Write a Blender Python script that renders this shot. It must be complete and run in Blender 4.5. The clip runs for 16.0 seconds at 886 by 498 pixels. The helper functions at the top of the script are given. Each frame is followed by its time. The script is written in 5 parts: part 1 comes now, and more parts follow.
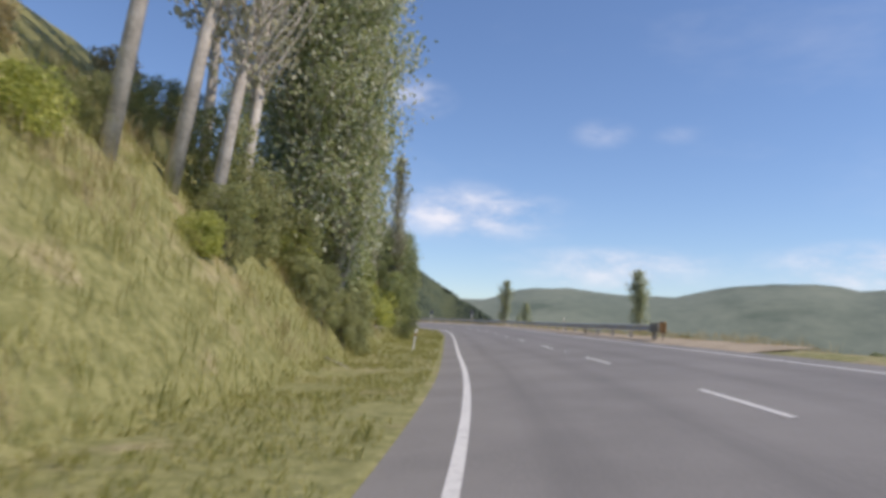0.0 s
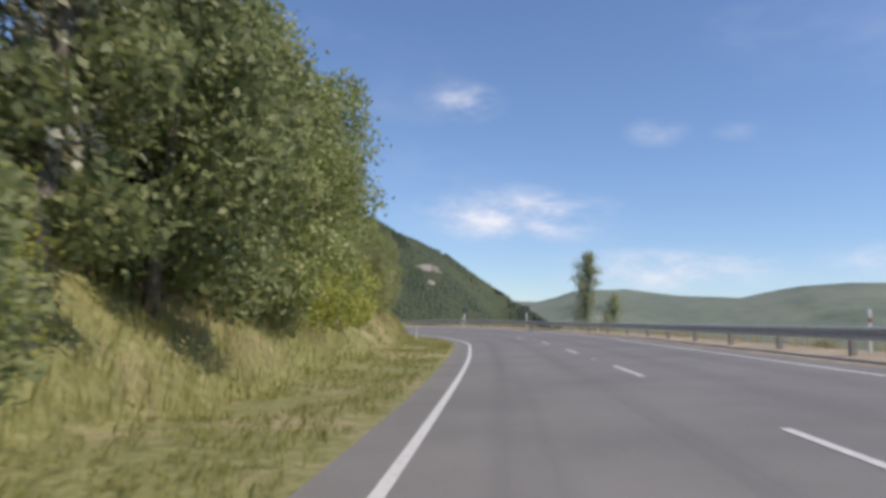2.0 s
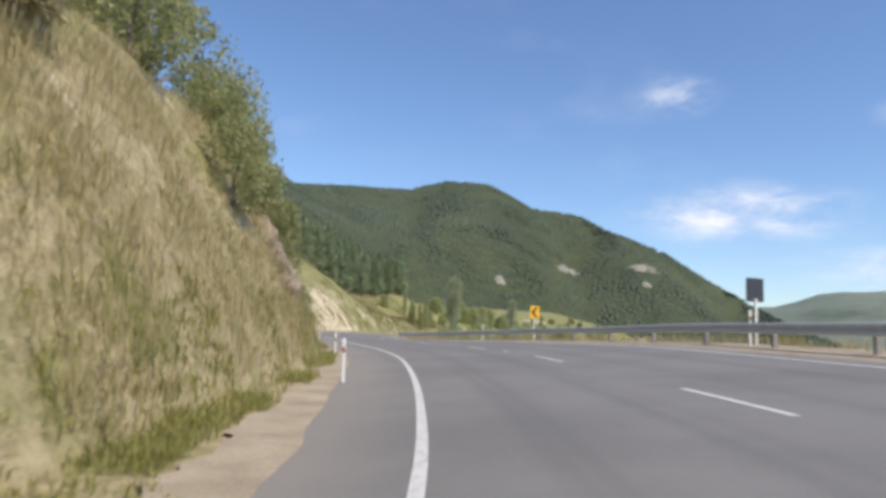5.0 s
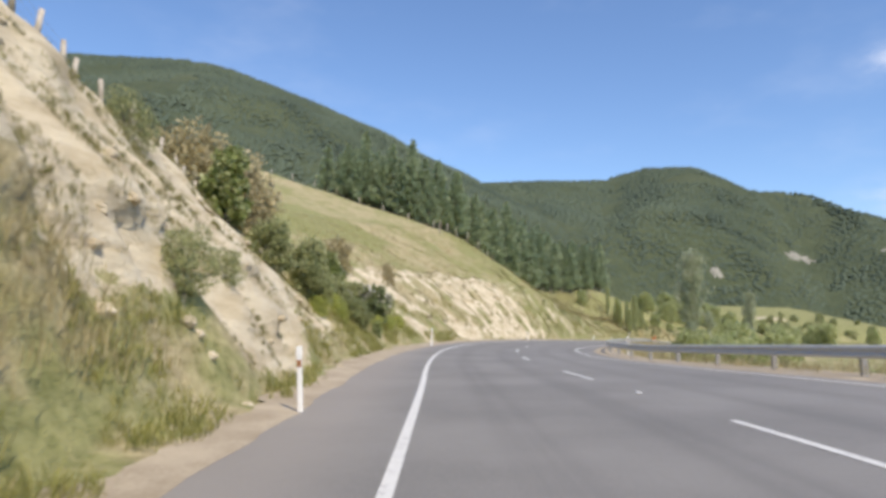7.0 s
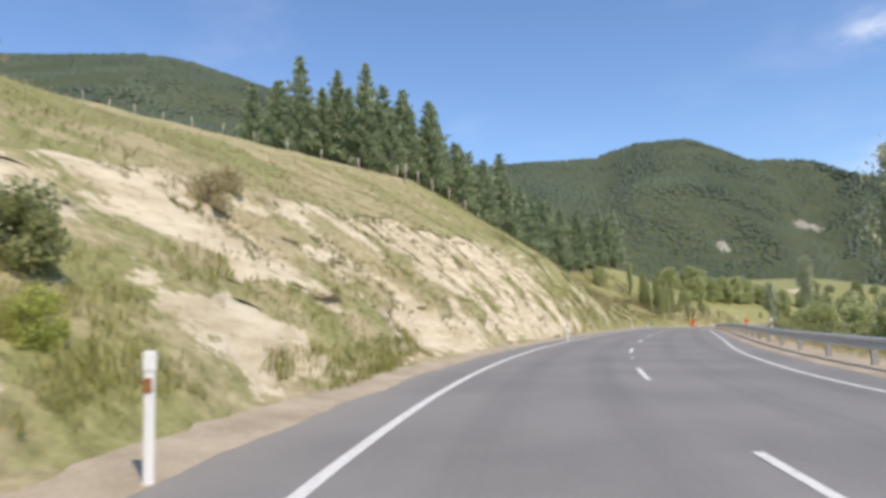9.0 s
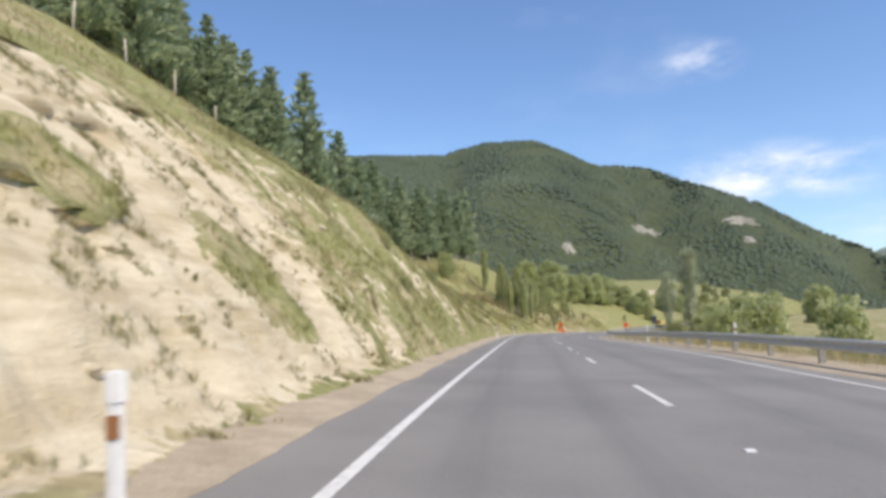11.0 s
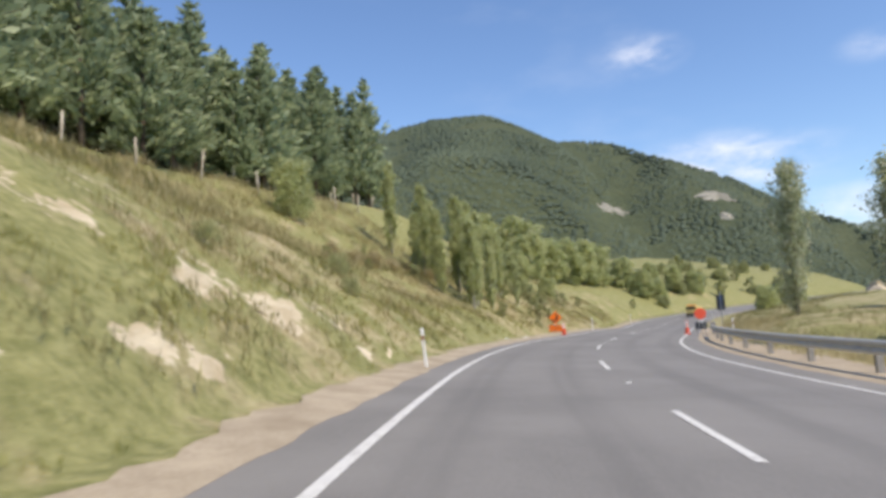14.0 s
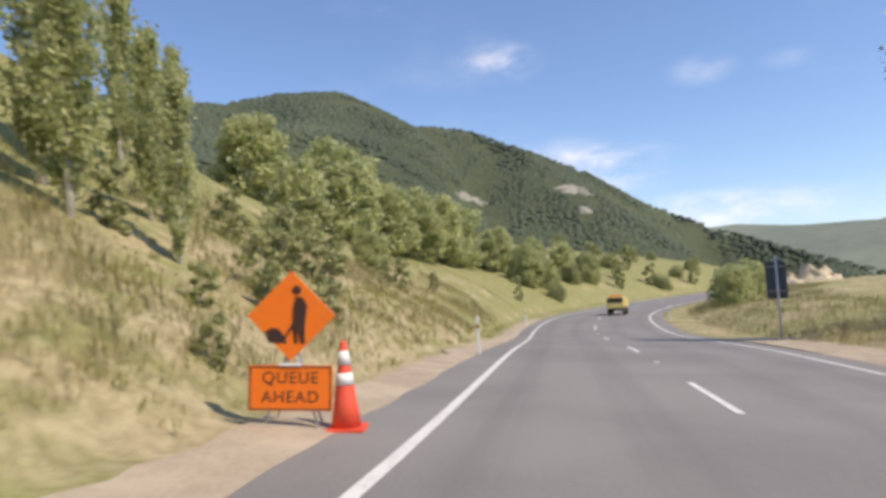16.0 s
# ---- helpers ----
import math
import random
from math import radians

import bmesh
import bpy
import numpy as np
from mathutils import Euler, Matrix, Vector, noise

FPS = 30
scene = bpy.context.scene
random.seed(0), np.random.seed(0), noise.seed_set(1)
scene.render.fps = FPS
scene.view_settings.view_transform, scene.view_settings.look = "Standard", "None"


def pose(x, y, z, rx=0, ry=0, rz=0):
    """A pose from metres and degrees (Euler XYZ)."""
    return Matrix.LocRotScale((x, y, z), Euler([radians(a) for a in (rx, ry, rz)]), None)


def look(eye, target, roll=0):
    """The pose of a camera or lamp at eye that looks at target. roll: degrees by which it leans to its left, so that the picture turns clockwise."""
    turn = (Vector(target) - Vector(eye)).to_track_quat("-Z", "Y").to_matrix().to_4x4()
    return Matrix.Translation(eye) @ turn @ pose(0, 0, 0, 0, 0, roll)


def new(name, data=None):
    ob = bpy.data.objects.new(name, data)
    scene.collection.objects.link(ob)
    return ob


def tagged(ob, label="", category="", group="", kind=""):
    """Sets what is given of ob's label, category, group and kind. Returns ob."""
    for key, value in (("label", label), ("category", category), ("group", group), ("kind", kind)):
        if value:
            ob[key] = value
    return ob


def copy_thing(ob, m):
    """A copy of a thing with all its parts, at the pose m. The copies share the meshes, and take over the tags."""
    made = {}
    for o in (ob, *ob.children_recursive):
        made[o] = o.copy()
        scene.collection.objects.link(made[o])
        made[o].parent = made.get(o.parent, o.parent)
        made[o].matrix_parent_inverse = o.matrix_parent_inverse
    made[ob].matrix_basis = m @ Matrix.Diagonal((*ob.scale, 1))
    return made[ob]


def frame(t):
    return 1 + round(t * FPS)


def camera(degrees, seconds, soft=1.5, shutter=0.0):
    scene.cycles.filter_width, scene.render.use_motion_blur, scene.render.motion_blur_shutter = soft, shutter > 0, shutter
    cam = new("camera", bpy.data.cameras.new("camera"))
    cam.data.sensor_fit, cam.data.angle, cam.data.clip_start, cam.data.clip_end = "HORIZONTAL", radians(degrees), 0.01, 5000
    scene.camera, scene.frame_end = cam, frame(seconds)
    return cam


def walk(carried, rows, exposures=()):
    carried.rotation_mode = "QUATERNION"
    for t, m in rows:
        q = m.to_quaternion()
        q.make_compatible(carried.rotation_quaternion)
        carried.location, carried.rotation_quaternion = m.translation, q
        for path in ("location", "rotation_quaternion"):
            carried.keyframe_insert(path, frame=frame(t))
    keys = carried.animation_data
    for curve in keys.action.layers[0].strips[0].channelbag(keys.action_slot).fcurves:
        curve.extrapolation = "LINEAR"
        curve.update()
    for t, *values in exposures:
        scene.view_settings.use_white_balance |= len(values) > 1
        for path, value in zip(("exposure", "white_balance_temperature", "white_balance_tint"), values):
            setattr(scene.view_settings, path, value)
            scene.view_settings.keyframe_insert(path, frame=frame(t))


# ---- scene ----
cam = camera(66.3, 16.0, soft=3.7, shutter=0.12)
PATH = [
    (0, (-0.000, -0.000, 1.220), (-0.018, 1.985, 1.466), 2.79),
    (0.5, (0.753, 11.067, 1.434), (0.676, 13.049, 1.689), 2.56),
    (1, (1.192, 22.046, 1.639), (1.073, 24.027, 1.887), 2.75),
    (1.5, (1.434, 32.827, 1.840), (1.286, 34.806, 2.087), 2.39),
    (2, (1.490, 43.347, 2.031), (1.319, 45.324, 2.280), 2.48),
    (2.5, (1.453, 53.545, 2.225), (1.258, 55.519, 2.477), 2.62),
    (3, (1.247, 63.418, 2.423), (1.010, 65.387, 2.682), 2.20),
    (3.5, (0.768, 72.973, 2.616), (0.455, 74.932, 2.871), 2.19),
    (4, (0.094, 82.253, 2.783), (-0.290, 84.200, 3.034), 2.02),
    (4.5, (-1.143, 91.243, 2.929), (-1.710, 93.145, 3.176), 2.13),
    (5, (-3.465, 99.796, 3.060), (-4.233, 101.626, 3.305), 2.64),
    (5.5, (-6.749, 107.800, 3.178), (-7.672, 109.557, 3.424), 3.35),
    (6, (-10.404, 115.427, 3.285), (-11.397, 117.146, 3.531), 3.64),
    (6.5, (-14.266, 122.762, 3.372), (-15.402, 124.390, 3.611), 2.32),
    (7, (-18.703, 129.695, 3.434), (-19.959, 131.233, 3.667), 1.44),
    (7.5, (-23.594, 136.385, 3.481), (-24.920, 137.863, 3.723), 0.56),
    (8, (-28.712, 142.990, 3.519), (-30.061, 144.447, 3.758), -0.40),
    (8.5, (-33.790, 149.750, 3.536), (-35.106, 151.239, 3.763), -1.04),
    (9, (-38.696, 156.788, 3.550), (-39.926, 158.350, 3.770), -2.09),
    (9.5, (-43.219, 164.221, 3.584), (-44.337, 165.865, 3.799), -2.95),
    (10, (-47.241, 172.047, 3.614), (-48.245, 173.764, 3.827), -2.78),
    (10.5, (-50.850, 180.191, 3.619), (-51.764, 181.957, 3.832), -2.28),
    (11, (-54.141, 188.585, 3.605), (-54.992, 190.382, 3.816), -1.98),
    (11.5, (-57.230, 197.169, 3.572), (-58.043, 198.985, 3.778), -2.15),
    (12, (-60.225, 205.902, 3.518), (-61.022, 207.726, 3.717), -2.73),
    (12.5, (-63.204, 214.755, 3.443), (-63.997, 216.580, 3.637), -3.32),
    (13, (-66.190, 223.719, 3.350), (-66.980, 225.546, 3.546), -3.09),
    (13.5, (-69.168, 232.813, 3.246), (-69.935, 234.650, 3.441), -3.36),
    (14, (-72.003, 242.086, 3.133), (-72.733, 243.938, 3.325), -3.80),
    (14.5, (-74.622, 251.549, 3.000), (-75.277, 253.430, 3.184), -3.57),
    (15, (-76.776, 261.246, 2.864), (-77.335, 263.158, 3.043), -3.85),
    (15.5, (-78.436, 271.145, 2.694), (-78.875, 273.089, 2.866), -3.84),
    (16, (-79.511, 281.223, 2.475), (-79.837, 283.190, 2.630), -3.19),
]
walk(cam, [(t, look(eye, target, roll)) for t, eye, target, roll in PATH], [(0.0, 0.07, 6600, 17), (3.5, 0.05, 6500, 14), (6.2, 0.39, 6500, 13), (13.5, 0.39, 6550, 13), (16.0, 0.39, 6850, 17)])

# ---- sky and sun ----
SUN_AZ, SUN_EL = 112.0, 50.0          # degrees: where the sun stands, clockwise from +y, and its height
sun = new("sun", bpy.data.lights.new("sun", "SUN"))
sun.data.energy, sun.data.angle, sun.data.color = 3.5, radians(0.5), (1.0, 0.90, 0.73)
sun_way = Vector((math.sin(radians(SUN_AZ)) * math.cos(radians(SUN_EL)), math.cos(radians(SUN_AZ)) * math.cos(radians(SUN_EL)), math.sin(radians(SUN_EL))))
sun.matrix_world = look(sun_way * 100, (0, 0, 0))

world = bpy.data.worlds.new("sky")
scene.world = world
world.use_nodes = True


class Nodes:
    """Short writing of node trees."""

    def __init__(self, tree):
        self.tree = tree
        tree.nodes.clear()

    def add(self, kind, props=None, **sockets):
        node = self.tree.nodes.new(kind)
        for key, value in (props or {}).items():
            setattr(node, key, value)
        for key, value in sockets.items():
            self.put(node, key, value)
        return node

    def put(self, node, key, value):
        names = {s.name.lower().replace(" ", "_"): s for s in reversed(list(node.inputs))}
        socket = node.inputs[int(key[1:])] if key[0] == "i" and key[1:].isdigit() else names[key.lower()]
        if isinstance(value, bpy.types.NodeSocket):
            self.tree.links.new(value, socket)
        else:
            socket.default_value = value

    def math(self, op, a, b=0.0, clamp=False):
        return self.add("ShaderNodeMath", {"operation": op, "use_clamp": clamp}, i0=a, i1=b).outputs[0]

    def vec(self, op, a, b=(0, 0, 0)):
        node = self.add("ShaderNodeVectorMath", {"operation": op}, i0=a, i1=b)
        return node.outputs[1] if op in ("DOT_PRODUCT", "LENGTH", "DISTANCE") else node.outputs[0]

    def noise(self, vector, scale, detail=4.0, rough=0.55):
        return self.add("ShaderNodeTexNoise", None, vector=vector, scale=scale, detail=detail, roughness=rough).outputs[0]

    def ramp(self, value, *stops):
        node = self.add("ShaderNodeValToRGB", None, i0=value)
        bar = node.color_ramp.elements
        for n, (at, colour) in enumerate(stops):
            el = bar[n] if n < 2 else bar.new(at)
            el.position, el.color = at, (*colour, 1) if len(colour) == 3 else colour
        return node.outputs[0]

    def step(self, value, low, high, to_low=0.0, to_high=1.0):
        return self.add("ShaderNodeMapRange", {"interpolation_type": "SMOOTHSTEP"}, i0=value, i1=low, i2=high, i3=to_low, i4=to_high).outputs[0]

    def mix(self, fac, a, b, blend="MIX"):
        node = self.add("ShaderNodeMix", {"data_type": "RGBA", "blend_type": blend})
        for key, value in (("i0", fac), ("i6", a), ("i7", b)):
            if not isinstance(value, bpy.types.NodeSocket) and key != "i0" and len(value) == 3:
                value = (*value, 1)
            self.put(node, key, value)
        return node.outputs[2]


def way_of(az, el):
    """A direction from degrees to the left of +y and above the horizon."""
    a, e = radians(az), radians(el)
    return Vector((-math.sin(a) * math.cos(e), math.cos(a) * math.cos(e), math.sin(e)))


def build_sky():
    n = Nodes(world.node_tree)
    sky = n.add("ShaderNodeTexSky", {"sky_type": "NISHITA", "sun_disc": False, "sun_elevation": radians(SUN_EL), "sun_rotation": radians(SUN_AZ), "air_density": 1.1, "dust_density": 0.15, "ozone_density": 3.5})
    way = n.add("ShaderNodeTexCoord").outputs["Generated"]
    cover = None
    # scattered fair-weather clouds: direction, half width and half height in degrees, density
    for az, el, wide, high, dense in CLOUDS:
        c = way_of(az, el)
        right = Vector((math.cos(radians(az)), math.sin(radians(az)), 0))
        up = right.cross(c)
        u = n.math("DIVIDE", n.vec("DOT_PRODUCT", way, tuple(right)), math.tan(radians(wide)))
        v = n.math("DIVIDE", n.vec("DOT_PRODUCT", way, tuple(up)), math.tan(radians(high)))
        ahead = n.math("GREATER_THAN", n.vec("DOT_PRODUCT", way, tuple(c)), 0.0)
        far = n.math("SQRT", n.math("ADD", n.math("MULTIPLY", u, u), n.math("MULTIPLY", v, v)))
        blob = n.math("MULTIPLY", n.step(far, 1.0, 0.0, 0.0, dense), ahead)
        cover = blob if cover is None else n.math("MAXIMUM", cover, blob)
    stretched = n.vec("MULTIPLY", way, (1.0, 1.0, 2.6))
    puffs = n.noise(stretched, 13.0, 8.0, 0.66)
    wisps = n.noise(stretched, 3.2, 5.0, 0.6)
    cloud = n.math("MULTIPLY", cover, n.step(puffs, 0.26, 0.72))
    veil = n.math("MULTIPLY", n.step(wisps, 0.50, 0.80), 0.10)
    cloud = n.math("MINIMUM", n.math("ADD", cloud, veil), 1.0)
    white = n.mix(n.step(puffs, 0.35, 0.7), (5.6, 6.0, 6.9), (7.0, 7.2, 7.6))
    blue = n.mix(1.0, sky.outputs[0], (0.92, 1.0, 1.11), "MULTIPLY")
    colour = n.mix(cloud, blue, white)
    back = n.add("ShaderNodeBackground", None, color=colour, strength=0.121)
    out = n.add("ShaderNodeOutputWorld")
    n.tree.links.new(back.outputs[0], out.inputs[0])


CLOUDS = [(3.8, 19.5, 4.4, 2.2, 0.6), (-1.0, 10.2, 11.0, 3.2, 1.0), (-12.7, 16.9, 3.4, 1.6, 0.3), (-18.5, 16.6, 2.4, 1.1, 0.16), (-13.0, 5.6, 10.0, 2.4, 0.7), (-31.0, 5.4, 10.0, 2.0, 0.7),
          (-14.0, 6.4, 12.0, 1.7, 0.75), (-33.0, 6.6, 12.0, 1.9, 0.85), (-40.0, 14.0, 6.0, 3.0, 0.5), (-58.0, 9.0, 14.0, 2.5, 0.8),
          (95.0, 16.0, 12.0, 2.5, 0.7), (150.0, 11.0, 16.0, 2.5, 0.8), (-120.0, 14.0, 14.0, 3.0, 0.7), (-160.0, 25.0, 8.0, 2.5, 0.6)]
build_sky()


# ---- materials ----
def material(name, rough=0.8, metal=0.0):
    m = bpy.data.materials.new(name)
    m.use_nodes = True
    n = Nodes(m.node_tree)
    bsdf = n.add("ShaderNodeBsdfPrincipled", None, roughness=rough, metallic=metal)
    out = n.add("ShaderNodeOutputMaterial")
    n.tree.links.new(bsdf.outputs[0], out.inputs[0])
    return m, n, bsdf


def place_of(n):
    return n.add("ShaderNodeNewGeometry").outputs["Position"]


def bump(n, bsdf, height, strength=0.4, distance=0.05):
    n.put(bsdf, "normal", n.add("ShaderNodeBump", None, strength=strength, distance=distance, height=height).outputs[0])


def mottled(name, dark, light, scale, fine, rough=0.85, relief=0.4, depth=0.03, third=None, metal=0.0):
    """A surface whose colour wanders between two tones at a large and a fine scale."""
    m, n, b = material(name, rough, metal)
    p = place_of(n)
    large, small = n.noise(p, scale, 4), n.noise(p, fine, 6, 0.65)
    both = n.math("ADD", n.math("MULTIPLY", large, 0.55), n.math("MULTIPLY", small, 0.45))
    colour = n.mix(n.step(both, 0.32, 0.68), dark, light)
    if third:
        colour = n.mix(n.step(n.noise(p, scale * 0.37, 5), 0.55, 0.68), colour, third)
    n.put(b, "base_color", colour)
    bump(n, b, small, relief, depth)
    return m


def leaf_material(name, dark, light, tint=None, share=0.3, gain=1.4):
    """Leaves: every leaf a little different; its colour is shared between what it reflects and what it lets through."""
    dark, light, tint = (tuple(min(0.8, gain * c) for c in k) for k in (dark, light, tint or light))
    m, n, b = material(name, 0.55)
    geo = n.add("ShaderNodeNewGeometry")
    each = geo.outputs["Random Per Island"]
    colour = n.ramp(each, (0.0, dark), (0.5, light), (1.0, tint))
    big = n.noise(geo.outputs["Position"], 0.9, 2)
    colour = n.mix(n.step(big, 0.3, 0.7, 0.0, 0.3), colour, tuple(0.75 * c for c in dark))
    n.put(b, "base_color", colour)
    clear = n.add("ShaderNodeBsdfTranslucent", None, color=colour)
    both = n.add("ShaderNodeMixShader", None, i0=share, i1=b.outputs[0], i2=clear.outputs[0])
    n.tree.links.new(both.outputs[0], [x for x in n.tree.nodes if x.type == "OUTPUT_MATERIAL"][0].inputs[0])
    return m


def plain(name, colour, rough=0.5, metal=0.0, wear=0.12):
    """Paint, plastic or metal with slight soiling."""
    m, n, b = material(name, rough, metal)
    p = n.add("ShaderNodeTexCoord").outputs["Object"]
    dirt = n.noise(p, 7.0, 5, 0.65)
    n.put(b, "base_color", n.mix(n.step(dirt, 0.42, 0.75, 0.0, wear * 3), colour, tuple(c * 0.55 + 0.03 for c in colour)))
    n.put(b, "roughness", n.step(dirt, 0.3, 0.7, rough, min(1.0, rough + 0.2)))
    return m
ASPHALT, n_, b_ = material("asphalt", 0.8)
p_ = place_of(n_)
uv_ = n_.add("ShaderNodeUVMap", {"uv_map": "along"}).outputs[0]
across_ = n_.add("ShaderNodeSeparateXYZ", None, i0=uv_).outputs[0]
chips_ = n_.add("ShaderNodeTexVoronoi", None, vector=p_, scale=55.0).outputs[0]
patch_ = n_.noise(p_, 0.35, 5)
streak_ = n_.noise(n_.add("ShaderNodeCombineXYZ", None, i0=n_.math("MULTIPLY", across_, 3.0), i1=n_.math("MULTIPLY", n_.add("ShaderNodeSeparateXYZ", None, i0=uv_).outputs[1], 0.05), i2=0.0).outputs[0], 1.0, 4)
grain_ = n_.noise(p_, 38.0, 4, 0.7)
# wheel tracks polished by traffic, in both lanes
track_ = None
for at_ in (-2.75, -1.15, 1.1, 2.7):
    one_ = n_.step(n_.math("ABSOLUTE", n_.math("SUBTRACT", across_, at_)), 0.5, 0.1)
    track_ = one_ if track_ is None else n_.math("MAXIMUM", track_, one_)
tone_ = n_.mix(n_.step(patch_, 0.3, 0.7), (0.166, 0.158, 0.147), (0.228, 0.216, 0.200))
tone_ = n_.mix(n_.step(grain_, 0.35, 0.7, 0.0, 0.5), tone_, (0.285, 0.27, 0.25))
tone_ = n_.mix(n_.math("MULTIPLY", track_, n_.step(streak_, 0.3, 0.65, 0.1, 0.4)), tone_, (0.132, 0.126, 0.118))
tone_ = n_.mix(n_.step(n_.math("ABSOLUTE", across_), 4.0, 5.4, 0.0, 0.55), tone_, (0.32, 0.285, 0.25))
n_.put(b_, "base_color", tone_)
bump(n_, b_, chips_, 0.35, 0.006)

PAINT, n_, b_ = material("road_paint", 0.6)
p_ = place_of(n_)
n_.put(b_, "base_color", n_.mix(n_.step(n_.noise(p_, 9.0, 6, 0.7), 0.45, 0.75), (0.70, 0.69, 0.65), (0.40, 0.38, 0.36)))
bump(n_, b_, n_.noise(p_, 60.0, 3), 0.3, 0.004)


def ground_material():
    """Bank and fields: grass from green to straw, bare pale clay where the cut face is steep, gravel by the seal."""
    m, n, b = material("bank_soil_and_grass", 0.95)
    geo = n.add("ShaderNodeNewGeometry")
    p = geo.outputs["Position"]
    uv = n.add("ShaderNodeUVMap", {"uv_map": "bare"}).outputs[0]
    parts = n.add("ShaderNodeSeparateXYZ", None, i0=uv)
    bare, dry = parts.outputs[0], parts.outputs[1]
    big, mid, small = n.noise(p, 0.09, 4), n.noise(p, 0.55, 6, 0.6), n.noise(p, 4.0, 6, 0.7)
    green = n.mix(n.step(small, 0.3, 0.7), (0.17, 0.175, 0.055), (0.33, 0.315, 0.13))
    straw = n.mix(n.step(small, 0.3, 0.7), (0.30, 0.245, 0.125), (0.50, 0.42, 0.25))
    drier = n.math("ADD", n.math("MULTIPLY", n.math("SUBTRACT", mid, 0.5), 2.2), n.math("ADD", dry, n.math("MULTIPLY", n.math("SUBTRACT", big, 0.5), 1.2)))
    grass = n.mix(n.step(drier, 0.25, 0.75), green, straw)
    strata = n.noise(n.vec("MULTIPLY", p, (0.5, 0.5, 2.4)), 1.1, 7, 0.68)
    clay = n.mix(n.step(strata, 0.3, 0.68), (0.47, 0.38, 0.24), (0.68, 0.595, 0.43))
    clods = n.noise(p, 2.2, 5, 0.75)
    clay = n.mix(n.step(clods, 0.58, 0.68, 0.0, 0.7), clay, (0.36, 0.29, 0.17))
    clay = n.mix(n.step(small, 0.62, 0.74, 0.0, 0.5), clay, (0.30, 0.24, 0.14))
    rag = n.noise(n.vec("MULTIPLY", p, (1.0, 1.0, 0.8)), 1.9, 8, 0.74)
    edge = n.math("ADD", bare, n.math("MULTIPLY", n.math("SUBTRACT", rag, 0.5), 2.1))
    n.put(b, "base_color", n.mix(n.step(edge, 0.46, 0.58), grass, clay))
    relief = n.math("ADD", n.math("MULTIPLY", strata, 0.7), n.math("MULTIPLY", small, 0.5))
    bump(n, b, relief, 0.9, 0.2)
    return m


GROUND = ground_material()
GRAVEL = mottled("shoulder_gravel", (0.30, 0.24, 0.165), (0.48, 0.40, 0.29), 1.2, 22.0, 0.95, 0.6, 0.02)
FIELD = mottled("valley_pasture", (0.085, 0.10, 0.035), (0.17, 0.17, 0.07), 0.012, 0.12, 0.95, 0.2, 0.3, (0.22, 0.19, 0.10))
FOREST_FLOOR = mottled("forest_slope", (0.045, 0.062, 0.030), (0.085, 0.10, 0.045), 0.014, 0.16, 0.95, 1.0, 3.0)
# far hills: distance haze is put into the paled, greyed main greens
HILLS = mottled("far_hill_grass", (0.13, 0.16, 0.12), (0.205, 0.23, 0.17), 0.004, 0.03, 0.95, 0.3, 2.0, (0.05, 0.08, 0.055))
SCAR = mottled("bare_rock_scar", (0.19, 0.18, 0.145), (0.38, 0.36, 0.30), 0.06, 0.6, 0.95, 0.8, 0.6)
ROCK = mottled("weathered_rock", (0.13, 0.10, 0.07), (0.42, 0.34, 0.24), 0.7, 5.0, 0.9, 0.9, 0.12)
CLAY = mottled("pale_clay_clod", (0.40, 0.32, 0.20), (0.64, 0.56, 0.41), 0.8, 6.0, 0.95, 0.8, 0.08)
BARK = mottled("grey_bark", (0.10, 0.085, 0.07), (0.26, 0.23, 0.20), 2.0, 14.0, 0.9, 0.8, 0.03)
PALE_BARK = mottled("pale_poplar_bark", (0.34, 0.30, 0.26), (0.68, 0.63, 0.57), 1.6, 9.0, 0.85, 0.6, 0.02)
PINE_BARK = mottled("pine_bark", (0.06, 0.045, 0.035), (0.16, 0.12, 0.09), 2.0, 12.0, 0.95, 0.8, 0.04)
LEAF = leaf_material("poplar_leaves", (0.135, 0.165, 0.065), (0.29, 0.32, 0.15), (0.60, 0.60, 0.46), 0.5, 1.5)
LEAF_GREEN = leaf_material("fresh_green_leaves", (0.125, 0.155, 0.045), (0.24, 0.275, 0.09), (0.45, 0.46, 0.26), 0.5, 1.45)
LEAF_DARK = leaf_material("dark_leaves", (0.10, 0.125, 0.055), (0.21, 0.24, 0.10), (0.32, 0.34, 0.17), 0.5)
LEAF_BRIGHT = leaf_material("bright_leaves", (0.168, 0.204, 0.042), (0.348, 0.360, 0.090), (0.480, 0.480, 0.156), 0.5, 1.5)
LEAF_GREY = leaf_material("silver_leaves", (0.18, 0.18, 0.11), (0.33, 0.32, 0.21), (0.60, 0.57, 0.48), 0.5)
LEAF_FLOWER = leaf_material("cream_flowers", (0.38, 0.34, 0.28), (0.62, 0.58, 0.52), (0.7, 0.66, 0.6), 0.3, 1.0)
LEAF_BROWN = leaf_material("dry_scrub_leaves", (0.23, 0.20, 0.11), (0.40, 0.345, 0.19), (0.52, 0.45, 0.28), 0.55)
NEEDLE = leaf_material("pine_needles", (0.10, 0.13, 0.08), (0.20, 0.24, 0.14), (0.30, 0.33, 0.20), 0.5, 1.9)
LEAF_OLIVE = leaf_material("olive_scrub_leaves", (0.15, 0.172, 0.072), (0.285, 0.30, 0.135), (0.42, 0.41, 0.22), 0.55, 1.45)
